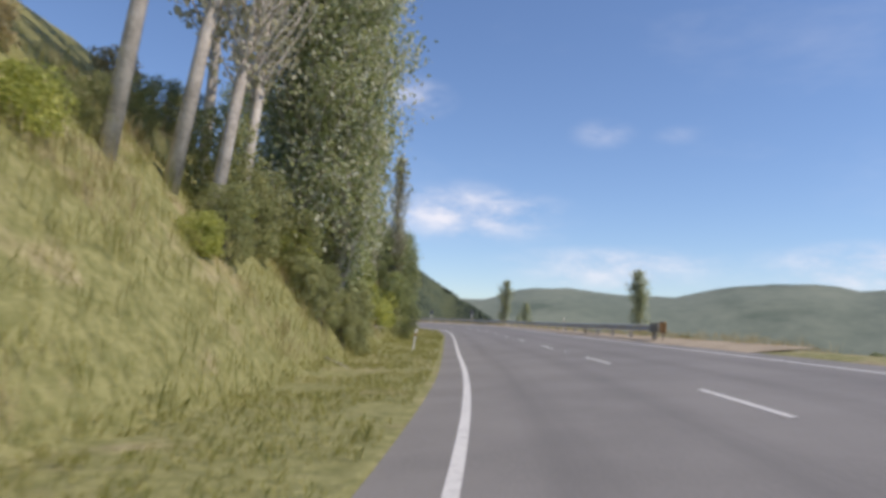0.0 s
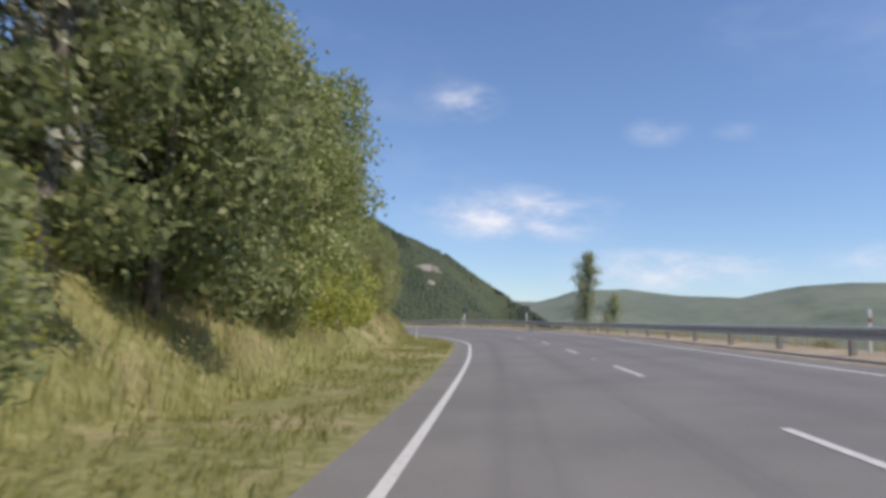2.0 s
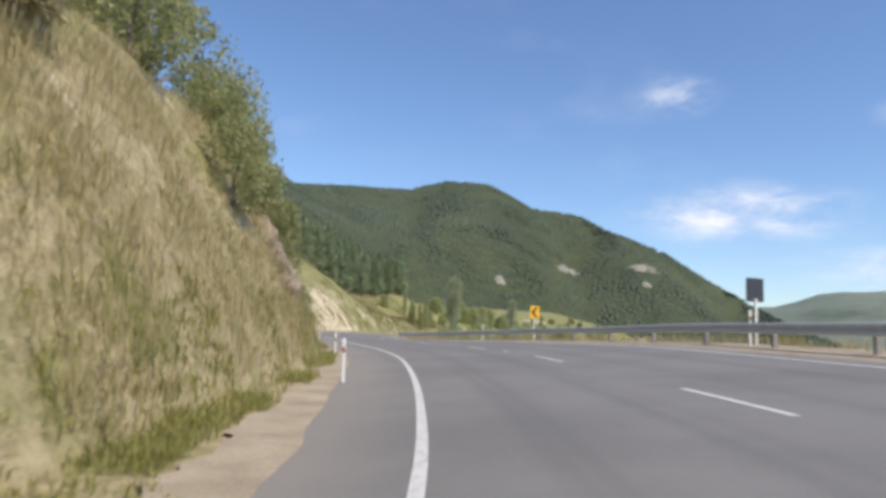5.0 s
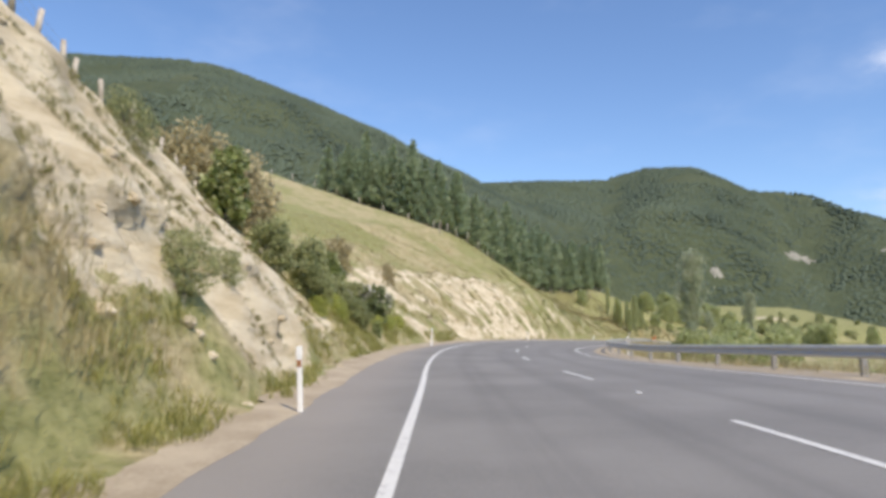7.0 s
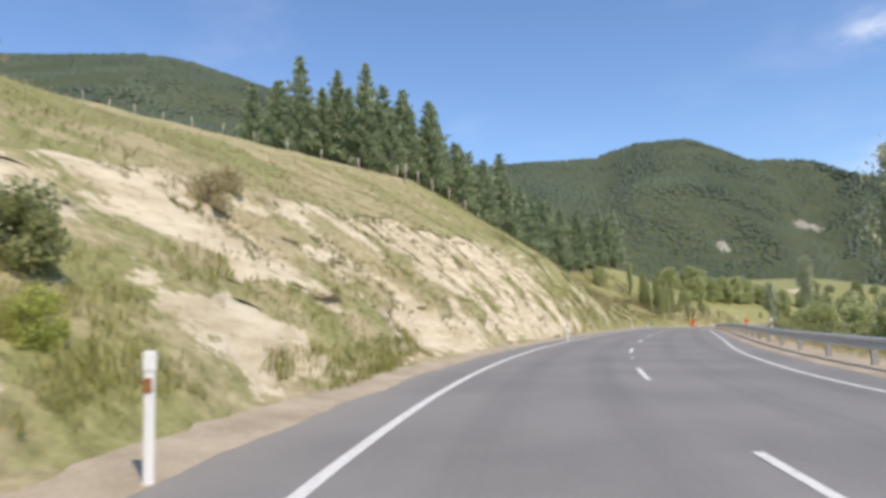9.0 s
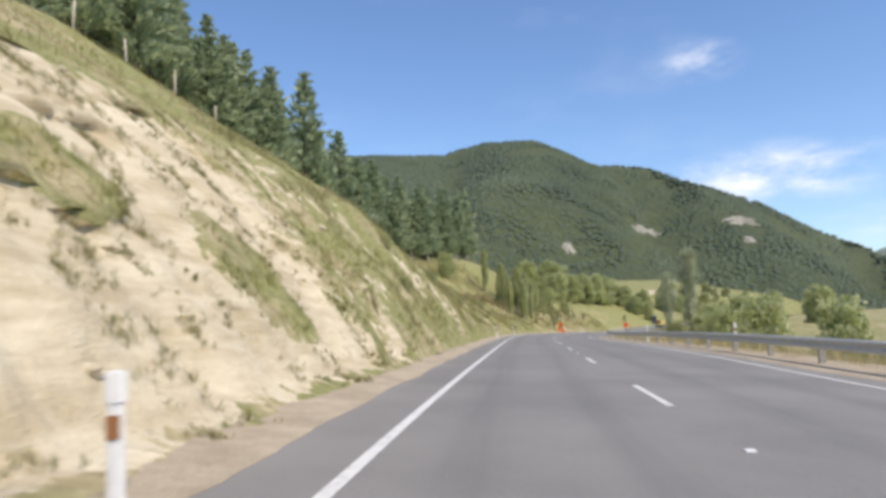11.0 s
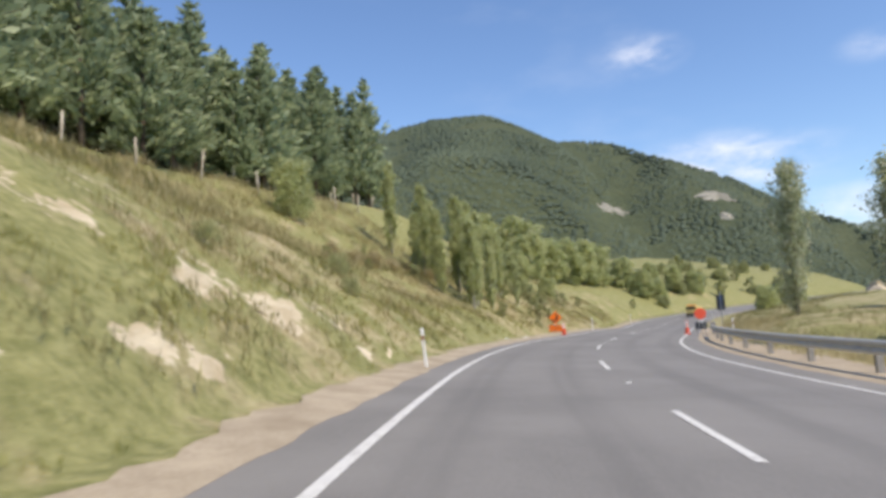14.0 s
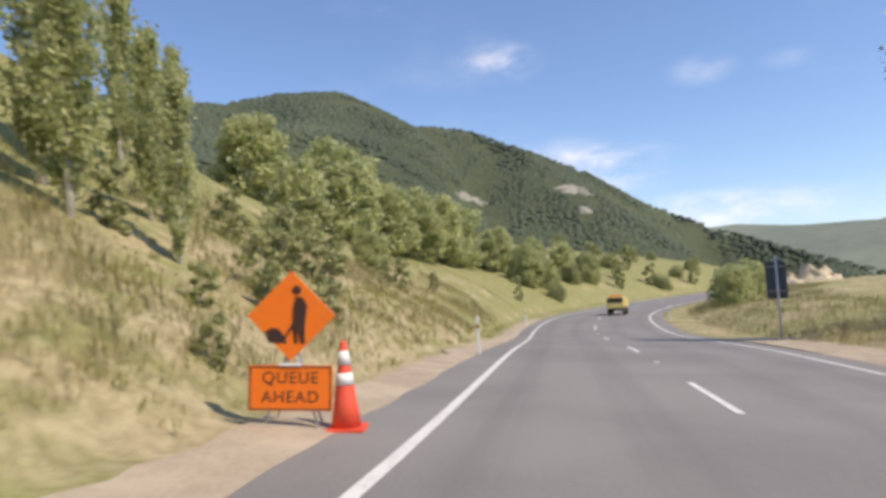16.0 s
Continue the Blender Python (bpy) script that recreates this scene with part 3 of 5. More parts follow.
def build_ground():
    """The verge, cut bank and hillside as one sheet beside the road."""
    ss = np.r_[np.arange(-66, 60, 2.0), np.arange(60, 138, 1.0), np.arange(138, 164, 0.3), np.arange(164, 180, 0.5), np.arange(180, 230, 0.3), np.arange(230, 290, 0.26), np.arange(290, 330, 1.0), np.arange(330, 449, 2.0)]
    ls = np.r_[np.arange(-120, -40, 8.0), np.arange(-40, -14, 3.0), np.arange(-14, -4, 0.8), np.linspace(-4, 4, 5), np.arange(4.3, 13.8, 0.22), [13.8], np.arange(14, 26, 1.0), np.arange(26, 112, 4.0)]
    verts, faces, marks = [], [], []
    for s in ss:
        dry = along(s, DRY)
        for l in ls:
            v = surface(s, l)
            inner = -4.3 < l < 4.3
            v.z -= 0.25 if inner else 0.0
            verts.append(v)
            marks.append((bareness(s, l) if l > 0 else -0.5, (0.0 if l > 17 and s < 205 else dry * (1.0 if l < 12.5 or s < 232 else 0.35)) if l > 0 else 0.45))
    w = len(ls)
    for i in range(len(ss) - 1):
        for j in range(w - 1):
            a = i * w + j
            faces.append((a, a + w, a + w + 1, a + 1))
    me = mesh_of("ground", verts, faces, GROUND, True)
    layer = me.uv_layers.new(name="bare")
    for loop in me.loops:
        layer.data[loop.index].uv = marks[loop.vertex_index]
    tagged(new("ground", me), "grassy verge, pale clay cut bank and hillside", "ground", kind="structure")


build_ground()

RIDGE = [(-700, 150, 228), (-615, 349, 225), (-525, 432, 224), (-488, 519, 204), (-440, 546, 156), (-397, 600, 134), (-335, 638, 136), (-297, 702, 144),
         (-272, 740, 160), (-222, 722, 151), (-190, 742, 131), (-135, 750, 122), (-104, 728, 104), (-58, 752, 87), (-34, 762, 71), (10, 715, 41), (45, 640, 16), (95, 640, 0)]


def mountain_height(x, y):
    best, off = -60.0, 0.0
    steep = 0.30 * min(1.0, max(0.0, (x + 215) / 90))
    for (ax, ay, ah), (bx, by, bh) in zip(RIDGE, RIDGE[1:]):
        ux, uy = bx - ax, by - ay
        t = max(0.0, min(1.0, ((x - ax) * ux + (y - ay) * uy) / (ux * ux + uy * uy)))
        d = math.hypot(x - ax - t * ux, y - ay - t * uy)
        h = ah + t * (bh - ah)
        now = h - d * (0.30 + 0.0011 * h + steep) - 0.00012 * d * d
        if now > best:
            best, off = now, d
    spur = 17 * rough_noise(x, y, 1, 120) + 7 * rough_noise(x, y, 4, 48)
    spur *= 1 - 0.75 * min(1.0, max(0.0, (x + 170) / 70))
    return best + spur * min(1.0, max(0.0, best / 40)) * min(1.0, max(0.0, off - 25) / 110)


def build_far():
    """The valley floor out to the horizon, the forested mountain and the ring of far hills."""
    rings = [0, 40, 90, 160, 260, 420, 700, 1100, 1700, 2600, 4200]
    verts, faces = [(-40, 150, -3.5)], []
    sides = 72
    for r in rings[1:]:
        for k in range(sides):
            a = 6.28318 * k / sides
            x, y = -40 + r * math.cos(a), 150 + r * math.sin(a)
            verts.append((x, y, -3.5 + (0.8 * rough_noise(x, y, 0, 90) if r < 2000 else 0)))
    for k in range(sides):
        faces.append((0, 1 + k, 1 + (k + 1) % sides))
    for i in range(len(rings) - 2):
        for k in range(sides):
            a, b = 1 + i * sides + k, 1 + i * sides + (k + 1) % sides
            faces.append((a, a + sides, b + sides, b))
    tagged(new("ground_plain", mesh_of("ground_plain", verts, faces, FIELD, True)), "flat olive pasture of the valley floor", "ground", kind="structure")

    xs, ys = np.arange(-1000, 300, 14.0), np.arange(60, 1100, 14.0)
    verts = [(x + 4 * rough_noise(x, y, 2, 9), y + 4 * rough_noise(x, y, 5, 9), mountain_height(x, y)) for x in xs for y in ys]
    w = len(ys)
    faces = [(i * w + j, i * w + w + j, i * w + w + j + 1, i * w + j + 1) for i in range(len(xs) - 1) for j in range(w - 1)
             if max(verts[i * w + j][2], verts[i * w + w + j + 1][2]) > -12]
    tagged(new("mountain", mesh_of("mountain", verts, faces, FOREST_FLOOR, True)), "dark green pine-forested mountain behind the bend", "mountain", kind="structure")

    verts, faces = [], []
    n = 240
    depth = [(1500, -8, 0), (1750, 0.55, 1), (2000, 1.0, 1), (2300, 0.8, 1), (2900, 0.0, 0)]
    for k in range(n):
        a = 6.28318 * k / n
        left = math.degrees(math.atan2(-math.cos(a), math.sin(a)))
        crest = 145 + 32 * rough_noise(k * 0.16, 0, 3, 1.0) + 16 * rough_noise(k * 0.5, 2, 1, 1.0)
        crest += 45 * math.exp(-((left + 31) / 5.5) ** 2) + 22 * math.exp(-((left + 11) / 4.0) ** 2) + 22 * math.exp(-((left + 25) / 2.2) ** 2) - 25 * math.exp(-((left + 3) / 5.0) ** 2)
        for r, u, on in depth:
            verts.append((-40 + r * math.cos(a), 150 + r * math.sin(a), -6 + crest * u * on if on else -8))
    m = len(depth)
    for k in range(n):
        for j in range(m - 1):
            a, b = k * m + j, ((k + 1) % n) * m + j
            faces.append((a, b, b + 1, a + 1))
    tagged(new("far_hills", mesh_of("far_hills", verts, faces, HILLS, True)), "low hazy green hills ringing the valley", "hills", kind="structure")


build_far()


# ---- plants ----
RNG = np.random.default_rng(7)


def spread(n):
    v = RNG.normal(size=(n, 3))
    return v / np.linalg.norm(v, axis=1)[:, None]


def leaves(places, size, ways=None, long=1.7, vary=0.5):
    """Diamond leaves at the places: (n, 4, 3)."""
    n = len(places)
    along_ = spread(n) if ways is None else ways + 0.6 * spread(n)
    along_ /= np.linalg.norm(along_, axis=1)[:, None]
    # leaf faces tilted up and sunward by shape, to make the crowns brighter
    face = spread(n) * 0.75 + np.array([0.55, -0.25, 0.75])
    side = np.cross(along_, face)
    side /= np.linalg.norm(side, axis=1)[:, None] + 1e-9
    k = size * (1 - vary + 2 * vary * RNG.random(n))[:, None]
    bend = 0.16 * k * spread(n)
    return np.stack([places - along_ * k * long / 2, places + side * k / 2 + bend, places + along_ * k * long / 2, places - side * k / 2 + bend], 1)


def clump(centre, radii, n, shell=0.55):
    """Points in an uneven ball, thicker towards its outside."""
    d = spread(n)
    r = (shell + (1 - shell) * RNG.random(n))[:, None] * (0.78 + 0.44 * RNG.random(n))[:, None]
    return np.asarray(centre) + d * r * np.asarray(radii)


def limb(bm, a, b, r0, r1, wander=0.12, sides=6):
    a, b = Vector(a), Vector(b)
    size = (b - a).length
    rings = []
    for k in range(5):
        u = k / 4
        off = Vector(spread(1)[0]) * wander * size * (0 if k in (0, 4) else 0.5)
        rings.append((a.lerp(b, u) + off, r0 + (r1 - r0) * u))
    tube(bm, rings, sides)


def broadleaf(name, label, height, width, mat, count=5000, leaf=0.16, trunk=0.16, low=0.15, bark=BARK, flower=None, blobs=22):
    """A spreading tree: trunk and limbs, and a crown of many clumps of leaves with gaps between."""
    tree = thing(name, label, "tree" if height > 3.5 else "shrub")
    bm = bmesh.new()
    limb(bm, (0, 0, -0.4), (0.1 * width, 0.05 * width, height * 0.72), trunk, trunk * 0.3, 0.08, 8)
    part("trunk", bm, bark, tree)
    bm = bmesh.new()
    centres = []
    for k in range(blobs):
        u = low + (1 - low) * (k + 0.5) / blobs
        a = k * 2.399 + RNG.random()
        reach = width * (0.35 + 0.65 * math.sin(math.pi * min(0.97, 0.18 + 0.72 * u))) * (0.45 + 0.5 * RNG.random())
        c = np.array([math.cos(a) * reach * 0.75, math.sin(a) * reach * 0.75, height * u * 0.92])
        centres.append(c)
        if k % 2 == 0:
            limb(bm, (0.05 * width * u, 0, height * max(0.06, u - 0.22) * 0.8), c, trunk * 0.45 * (1 - 0.6 * u), 0.012)
    tagged(part("branchwork", bm, bark, tree), kind="stuff")
    pts = []
    for c in centres:
        r = width * (0.26 + 0.16 * RNG.random())
        pts.append(clump(c, (r, r, r * 0.85), count // blobs))
    pts = np.concatenate(pts)
    pts[:, 2] = np.maximum(pts[:, 2], 0.05)
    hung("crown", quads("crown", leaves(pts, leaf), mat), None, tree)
    if flower:
        top = np.concatenate([clump(c, (width * 0.34,) * 3, count // (blobs * 3), 0.9) for c in centres[len(centres) // 2::2]])
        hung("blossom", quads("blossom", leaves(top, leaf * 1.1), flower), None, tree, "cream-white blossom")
    return tree


def poplar(name, label, height, width, mat, count=5000, leaf=0.14, bark=PALE_BARK, bare=0.06, lean=0.0, sparse=0.0, thick=0.012):
    """A columnar poplar with upswept branches; bare gives the share of trunk without leaves."""
    tree = thing(name, label, "tree")
    bm = bmesh.new()
    tip = (lean * height, 0, height)
    r = height * thick + 0.03
    limb(bm, (0, 0, -0.4), tip, r, 0.015, 0.03, 8)
    part("trunk", bm, bark, tree)
    bm = bmesh.new()
    pts = []
    n = int(height * 4.5)
    for k in range(n):
        u = bare + (0.98 - bare) * (k + RNG.random()) / n
        a = k * 2.399 + RNG.random()
        shape = width * (math.sin(math.pi * min(1.0, 0.16 + 0.84 * u ** 1.15)) ** 0.8 + 0.06) * (0.4 + 0.85 * RNG.random())
        base = Vector((lean * height * u, 0, height * u))
        end = base + Vector((math.cos(a) * shape, math.sin(a) * shape, shape * 1.5 + 0.5))
        if end.z > height * 1.02:
            end = base.lerp(end, max(0.1, (height * 1.02 - base.z) / max(0.05, end.z - base.z)))
        limb(bm, base, end, max(0.012, r * 0.3 * (1 - u)), 0.006, 0.06, 4)
        if RNG.random() < sparse:
            continue
        m = count // n
        along_ = RNG.random(m)[:, None] ** 0.7
        spot_ = np.array(base) + (np.array(end) - np.array(base)) * along_
        pts.append(spot_ + RNG.normal(size=(m, 3)) * width * 0.16 * (0.5 + along_))
    tagged(part("branchwork", bm, bark, tree), kind="stuff")
    pts = np.concatenate(pts)
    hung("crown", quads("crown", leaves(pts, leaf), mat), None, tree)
    return tree


def pine(name, label, height, width, mat=NEEDLE, count=4200, low=0.12):
    """A conifer: whorls of level branches with drooping needle tufts, ragged at the edge."""
    tree = thing(name, label, "pine tree")
    bm = bmesh.new()
    limb(bm, (0, 0, -0.5), (0, 0, height), height * 0.014 + 0.03, 0.02, 0.015, 8)
    part("trunk", bm, PINE_BARK, tree)
    bm = bmesh.new()
    pts, ways = [], []
    tiers = int(height * 1.5)
    for k in range(tiers):
        u = low + (1 - low) * (k + 0.6 * RNG.random()) / tiers
        reach = width * (1 - u) ** 0.75 * (0.75 + 0.5 * RNG.random()) + 0.12
        for j in range(5):
            a = 6.2832 * (j + 0.7 * RNG.random()) / 5 + k
            ray = np.array([math.cos(a), math.sin(a), 0.28 + 0.25 * RNG.random()])
            r = reach * (0.65 + 0.55 * RNG.random())
            if j < 2:
                limb(bm, (0, 0, height * u), tuple(np.array([0, 0, height * u]) + ray * r), 0.03 * (1.1 - u), 0.008, 0.05, 3)
            m = max(4, int(count / (tiers * 5) * (0.35 + 1.3 * (1 - u))))
            t = (0.25 + 0.8 * RNG.random(m))[:, None]
            pts.append(np.array([0, 0, height * u]) + ray * r * t + RNG.normal(size=(m, 3)) * np.array([0.16, 0.16, 0.14]) * (0.5 + r * 0.35))
            ways.append(np.tile(ray * np.array([1, 1, 1.4]), (m, 1)))
    tagged(part("branchwork", bm, PINE_BARK, tree), kind="stuff")
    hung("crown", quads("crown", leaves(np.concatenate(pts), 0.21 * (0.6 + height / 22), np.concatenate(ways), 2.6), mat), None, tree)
    return tree


def plant(tree, spots_, group="", turn=2.4):
    """Sets the first at the first spot and copies at the rest; a spot is (s, l, size)."""
    for k, (s, l, size) in enumerate(spots_):
        m = Matrix.Translation(surface(s, l) - Vector((0, 0, 0.15))) @ Matrix.Rotation(turn * k + 0.01 * s, 4, "Z") @ Matrix.Diagonal((size, size, size * (1 + 0.12 * math.sin(5.1 * k)), 1))
        if k == 0:
            tree.matrix_basis = m
            made = tree
        else:
            made = copy_thing(tree, Matrix())
            made.matrix_basis = m
        if group:
            tagged(made, group=group)


def build_trees():
    # roadside wood beside the first bend
    plant(poplar("bare_poplar", "tall half-dead poplar with pale bare trunk", 19, 1.6, LEAF_GREY, 4200, 0.13, PALE_BARK, 0.2, 0.14, 0.5, 0.009),
          [(13, 11.1, 1.0), (15.6, 10.9, 1.05), (16.2, 10.1, 0.95), (18.5, 10.2, 0.9), (21.5, 11.0, 0.95), (20.5, 12.0, 1.0), (40.8, 9.2, 0.72), (39.6, 8.9, 0.66)], "half-dead poplars on the bank", 0.35)
    plant(poplar("leafy_poplar", "tall leafy poplar with pale-backed leaves", 18, 2.2, LEAF, 26000, 0.115, PALE_BARK, 0.05),
          [(24.5, 8.3, 0.95), (26.6, 8.9, 1.0), (22.8, 9.3, 0.9), (28.8, 8.8, 0.8), (27, 10.4, 1.0)], "leafy poplars on the bank")
    plant(poplar("slender_poplar", "slender grey-green poplar standing over scrub", 12.5, 0.8, LEAF_GREY, 6000, 0.10, BARK, 0.12),
          [(51, 8.4, 1.02), (39.0, 9.0, 0.95), (63, 10.5, 0.75)], "slender poplars")
    plant(broadleaf("leafy_tree", "dense rounded green tree above the verge", 8.5, 3.2, LEAF_GREEN, 16000, 0.09, 0.18, 0.1),
          [(46.4, 8.2, 0.5), (50.5, 12.4, 0.9), (61, 9.9, 1.05), (66.5, 9.7, 1.0), (71, 10.0, 0.85), (74, 10.4, 0.65), (81, 10.2, 0.62), (86, 10.4, 0.58), (96, 12.6, 0.6), (37, 15.5, 0.8), (42, 14.0, 0.8)], "roadside trees")
    plant(broadleaf("round_crowned_tree", "round fresh green tree on the grassy bank", 6.4, 2.6, LEAF_GREEN, 12000, 0.11, 0.14, 0.04),
          [(34.7, 9.6, 0.8), (37.5, 9.2, 0.5), (36.5, 11.6, 0.6)], "green trees on the bank")
    plant(broadleaf("dark_tree", "dark green tree in the roadside wood", 8.0, 2.8, LEAF_DARK, 13000, 0.11, 0.16, 0.1),
          [(47.6, 7.4, 0.5), (51.5, 9.4, 0.9), (55.5, 9.2, 1.0), (58.5, 9.6, 0.95), (44.6, 9.4, 0.6), (61, 12.8, 1.0), (70, 14.5, 1.0), (80, 16, 1.0), (93, 16.5, 0.7), (104, 13.4, 0.5)], "roadside trees")
    plant(broadleaf("silver_tree", "grey-brown tree with cream-white blossom sprays", 9.0, 2.7, LEAF_BROWN, 14000, 0.11, 0.16, 0.08, BARK, LEAF_FLOWER),
          [(58, 12.0, 0.85), (72, 12.2, 0.95), (77, 12.4, 1.0), (82.5, 12.2, 0.75), (88, 12.2, 0.62), (93, 12.2, 0.52), (99, 12.6, 0.5), (31, 11.4, 0.75), (45.2, 11.8, 0.85), (40.6, 10.6, 0.7), (36.4, 12.8, 0.9)], "roadside trees")
    plant(broadleaf("olive_bush", "tall olive-green scrub bush on the bank", 5.2, 2.1, LEAF_OLIVE, 7500, 0.095, 0.09, 0.04, BARK, None, 26),
          [(26, 9.8, 0.6), (22, 9.4, 0.55), (19.5, 9.9, 0.55), (17.5, 10.4, 0.6), (24, 9.0, 0.5), (21, 8.6, 0.35), (15.5, 9.4, 0.4), (23, 10.6, 0.55), (28.5, 10.4, 0.7), (30.5, 12.0, 0.8), (20, 10.6, 0.35), (17, 12.5, 0.35), (13, 11.4, 0.3), (22, 14.0, 0.4), (12, 15.0, 0.35), (9, 12.6, 0.3), (16, 17.0, 0.4), (26, 15.0, 0.5), (128.4, 9.6, 0.4), (129.8, 10.2, 0.5), (131.4, 10.0, 0.45), (133.2, 10.3, 0.4), (130.6, 11.4, 0.6), (135.4, 10.6, 0.35), (126.5, 10.6, 0.5), (50, 9.0, 0.5), (62, 8.8, 0.4), (78, 9.4, 0.7), (82, 9.4, 0.75), (85, 9.4, 0.8), (88.2, 9.5, 0.8), (91.2, 9.5, 0.78), (94, 9.7, 0.55), (97, 10, 0.5), (125.6, 9.9, 0.6), (127.4, 9.3, 0.5), (132, 9.0, 0.42), (134.5, 9.2, 0.42), (136.8, 9.4, 0.4), (130, 8.8, 0.45), (128.3, 8.6, 0.5), (131.3, 9.1, 0.45), (25.2, 7.8, 0.45), (27.3, 7.9, 0.42), (23.6, 7.9, 0.4), (22, 8.3, 0.4), (24.4, 7.5, 0.28), (45.4, 7.9, 0.36), (43.8, 8.2, 0.32), (38.4, 10.2, 0.5)], "olive scrub")
    plant(broadleaf("bank_shrub", "olive-green leafy shrub on the grassy bank", 2.6, 1.7, LEAF_BRIGHT, 4200, 0.085, 0.06, 0.05),
          [(6, 9.6, 0.4), (10, 10.8, 0.5), (14, 9.4, 0.4), (18, 10.4, 0.5), (22, 9.4, 0.6), (26, 9.9, 0.8), (30, 10.6, 0.9), (36.5, 9.0, 0.8), (45, 9.0, 0.8), (50, 8.6, 0.7), (42.2, 8.5, 0.6), (41, 8.4, 0.6), (39.4, 8.2, 0.65), (37.8, 8.3, 0.6), (69, 9.0, 0.9), (73, 9.0, 0.9), (65, 9.0, 0.9), (101, 9.8, 1.0), (165, 8.4, 0.35), (163.5, 7.8, 0.3), (170, 7.3, 0.28), (172.5, 7.2, 0.3), (167.5, 10.4, 0.45), (174.5, 7.6, 0.3), (161.5, 7.9, 0.3), (176.5, 7.4, 0.25)], "shrubs on the bank")
    plant(broadleaf("brown_shrub", "brownish dry scrub bush on the bank", 2.4, 1.6, LEAF_BROWN, 2400, 0.11, 0.06, 0.05),
          [(3, 11.5, 0.5), (8, 12.6, 0.5), (12, 13.2, 0.5), (20, 14.8, 0.6), (28, 9.8, 0.8), (48, 9.6, 0.9), (98, 9.0, 0.8), (106, 9.6, 1.1), (111, 10.4, 1.0), (179.5, 12.4, 0.85), (166, 13.4, 1.5), (169, 14.5, 1.6), (172, 15.2, 1.5), (164, 14.6, 1.5), (296.4, 13.6, 0.36), (297.6, 13.0, 0.42), (298.6, 13.8, 0.34), (299.8, 13.0, 0.4), (301, 13.6, 0.36), (302.4, 12.8, 0.4), (294.8, 14.2, 0.36), (303.6, 12.0, 0.34), (185.5, 10.4, 0.45), (188, 11.6, 0.4)], "dry scrub")
    # on top of the first cutting and in the gully after it
    plant(broadleaf("crest_bush", "olive-green bush on the edge of the cutting", 3.4, 2.2, LEAF_OLIVE, 4200, 0.09, 0.08, 0.05),
          [(119, 11.6, 0.9), (124, 12.6, 1.1), (129, 11.4, 1.0), (133, 12.4, 1.1), (138, 12.4, 0.9), (121, 9.4, 0.7), (143, 12.6, 0.8), (140.5, 12.0, 1.0), (145.5, 11.4, 0.5), (154, 11.2, 0.4), (148.1, 8.1, 0.3), (151, 8.4, 0.25), (135, 11.6, 0.6), (136.5, 9.2, 0.4), (133, 8.6, 0.35), (139.5, 9.8, 0.45), (141, 11.2, 0.5), (167, 12.4, 0.5), (171, 11.2, 0.5), (173.5, 9.0, 0.4), (128.5, 7.7, 0.2), (131, 8.0, 0.26), (134, 8.0, 0.24), (137, 8.3, 0.26), (139.5, 8.2, 0.2), (142, 7.9, 0.2), (133, 7.6, 0.18), (235.5, 7.4, 0.22), (238.4, 8.8, 0.25), (250, 8.2, 0.25), (256, 9.0, 0.25), (264, 8.0, 0.22), (269, 9.2, 0.28), (275, 8.6, 0.22), (283, 8.0, 0.22), (287, 10.0, 0.28)], "bushes on the cutting")
    plant(broadleaf("gully_bush", "olive-green bush in the gully between the cuttings", 2.8, 1.9, LEAF_OLIVE, 4600, 0.13, 0.08, 0.05),
          [(160, 9.6, 0.6), (162, 8.6, 0.6), (171.4, 8.9, 0.5), (173.4, 8.3, 0.45), (175.6, 8.8, 0.45), (164.5, 9.4, 0.7), (166.5, 7.6, 0.5), (168, 9.0, 0.5), (177.5, 8.6, 0.4)], "bushes in the gully")
    plant(broadleaf("flowering_bush", "dark green bush with cream flower heads beside the gully", 1.9, 1.1, LEAF_DARK, 2600, 0.12, 0.06, 0.05, BARK, LEAF_FLOWER, 16),
          [(171.0, 7.7, 1.0), (168.5, 8.6, 0.6)], "flowering bushes")
    plant(broadleaf("bright_sapling", "young bright green tree on the crest", 3.2, 1.1, LEAF_GREEN, 2600, 0.15, 0.06, 0.12),
          [(160.5, 11.2, 0.95), (169.6, 9.7, 0.85), (168.6, 7.0, 0.3)], "bright saplings")
    plant(broadleaf("bright_bush", "bushy bright green young tree below the pines", 4.2, 1.9, WILLOW, 6500, 0.10, 0.07, 0.05),
          [(298.6, 18.9, 0.95)])
    plant(broadleaf("old_tree", "dark spreading tree over the cut edge", 6.0, 3.0, LEAF_DARK, 6500, 0.16, 0.16, 0.2),
          [(127, 15.5, 0.8), (133, 16.5, 0.7)], "trees over the cutting")
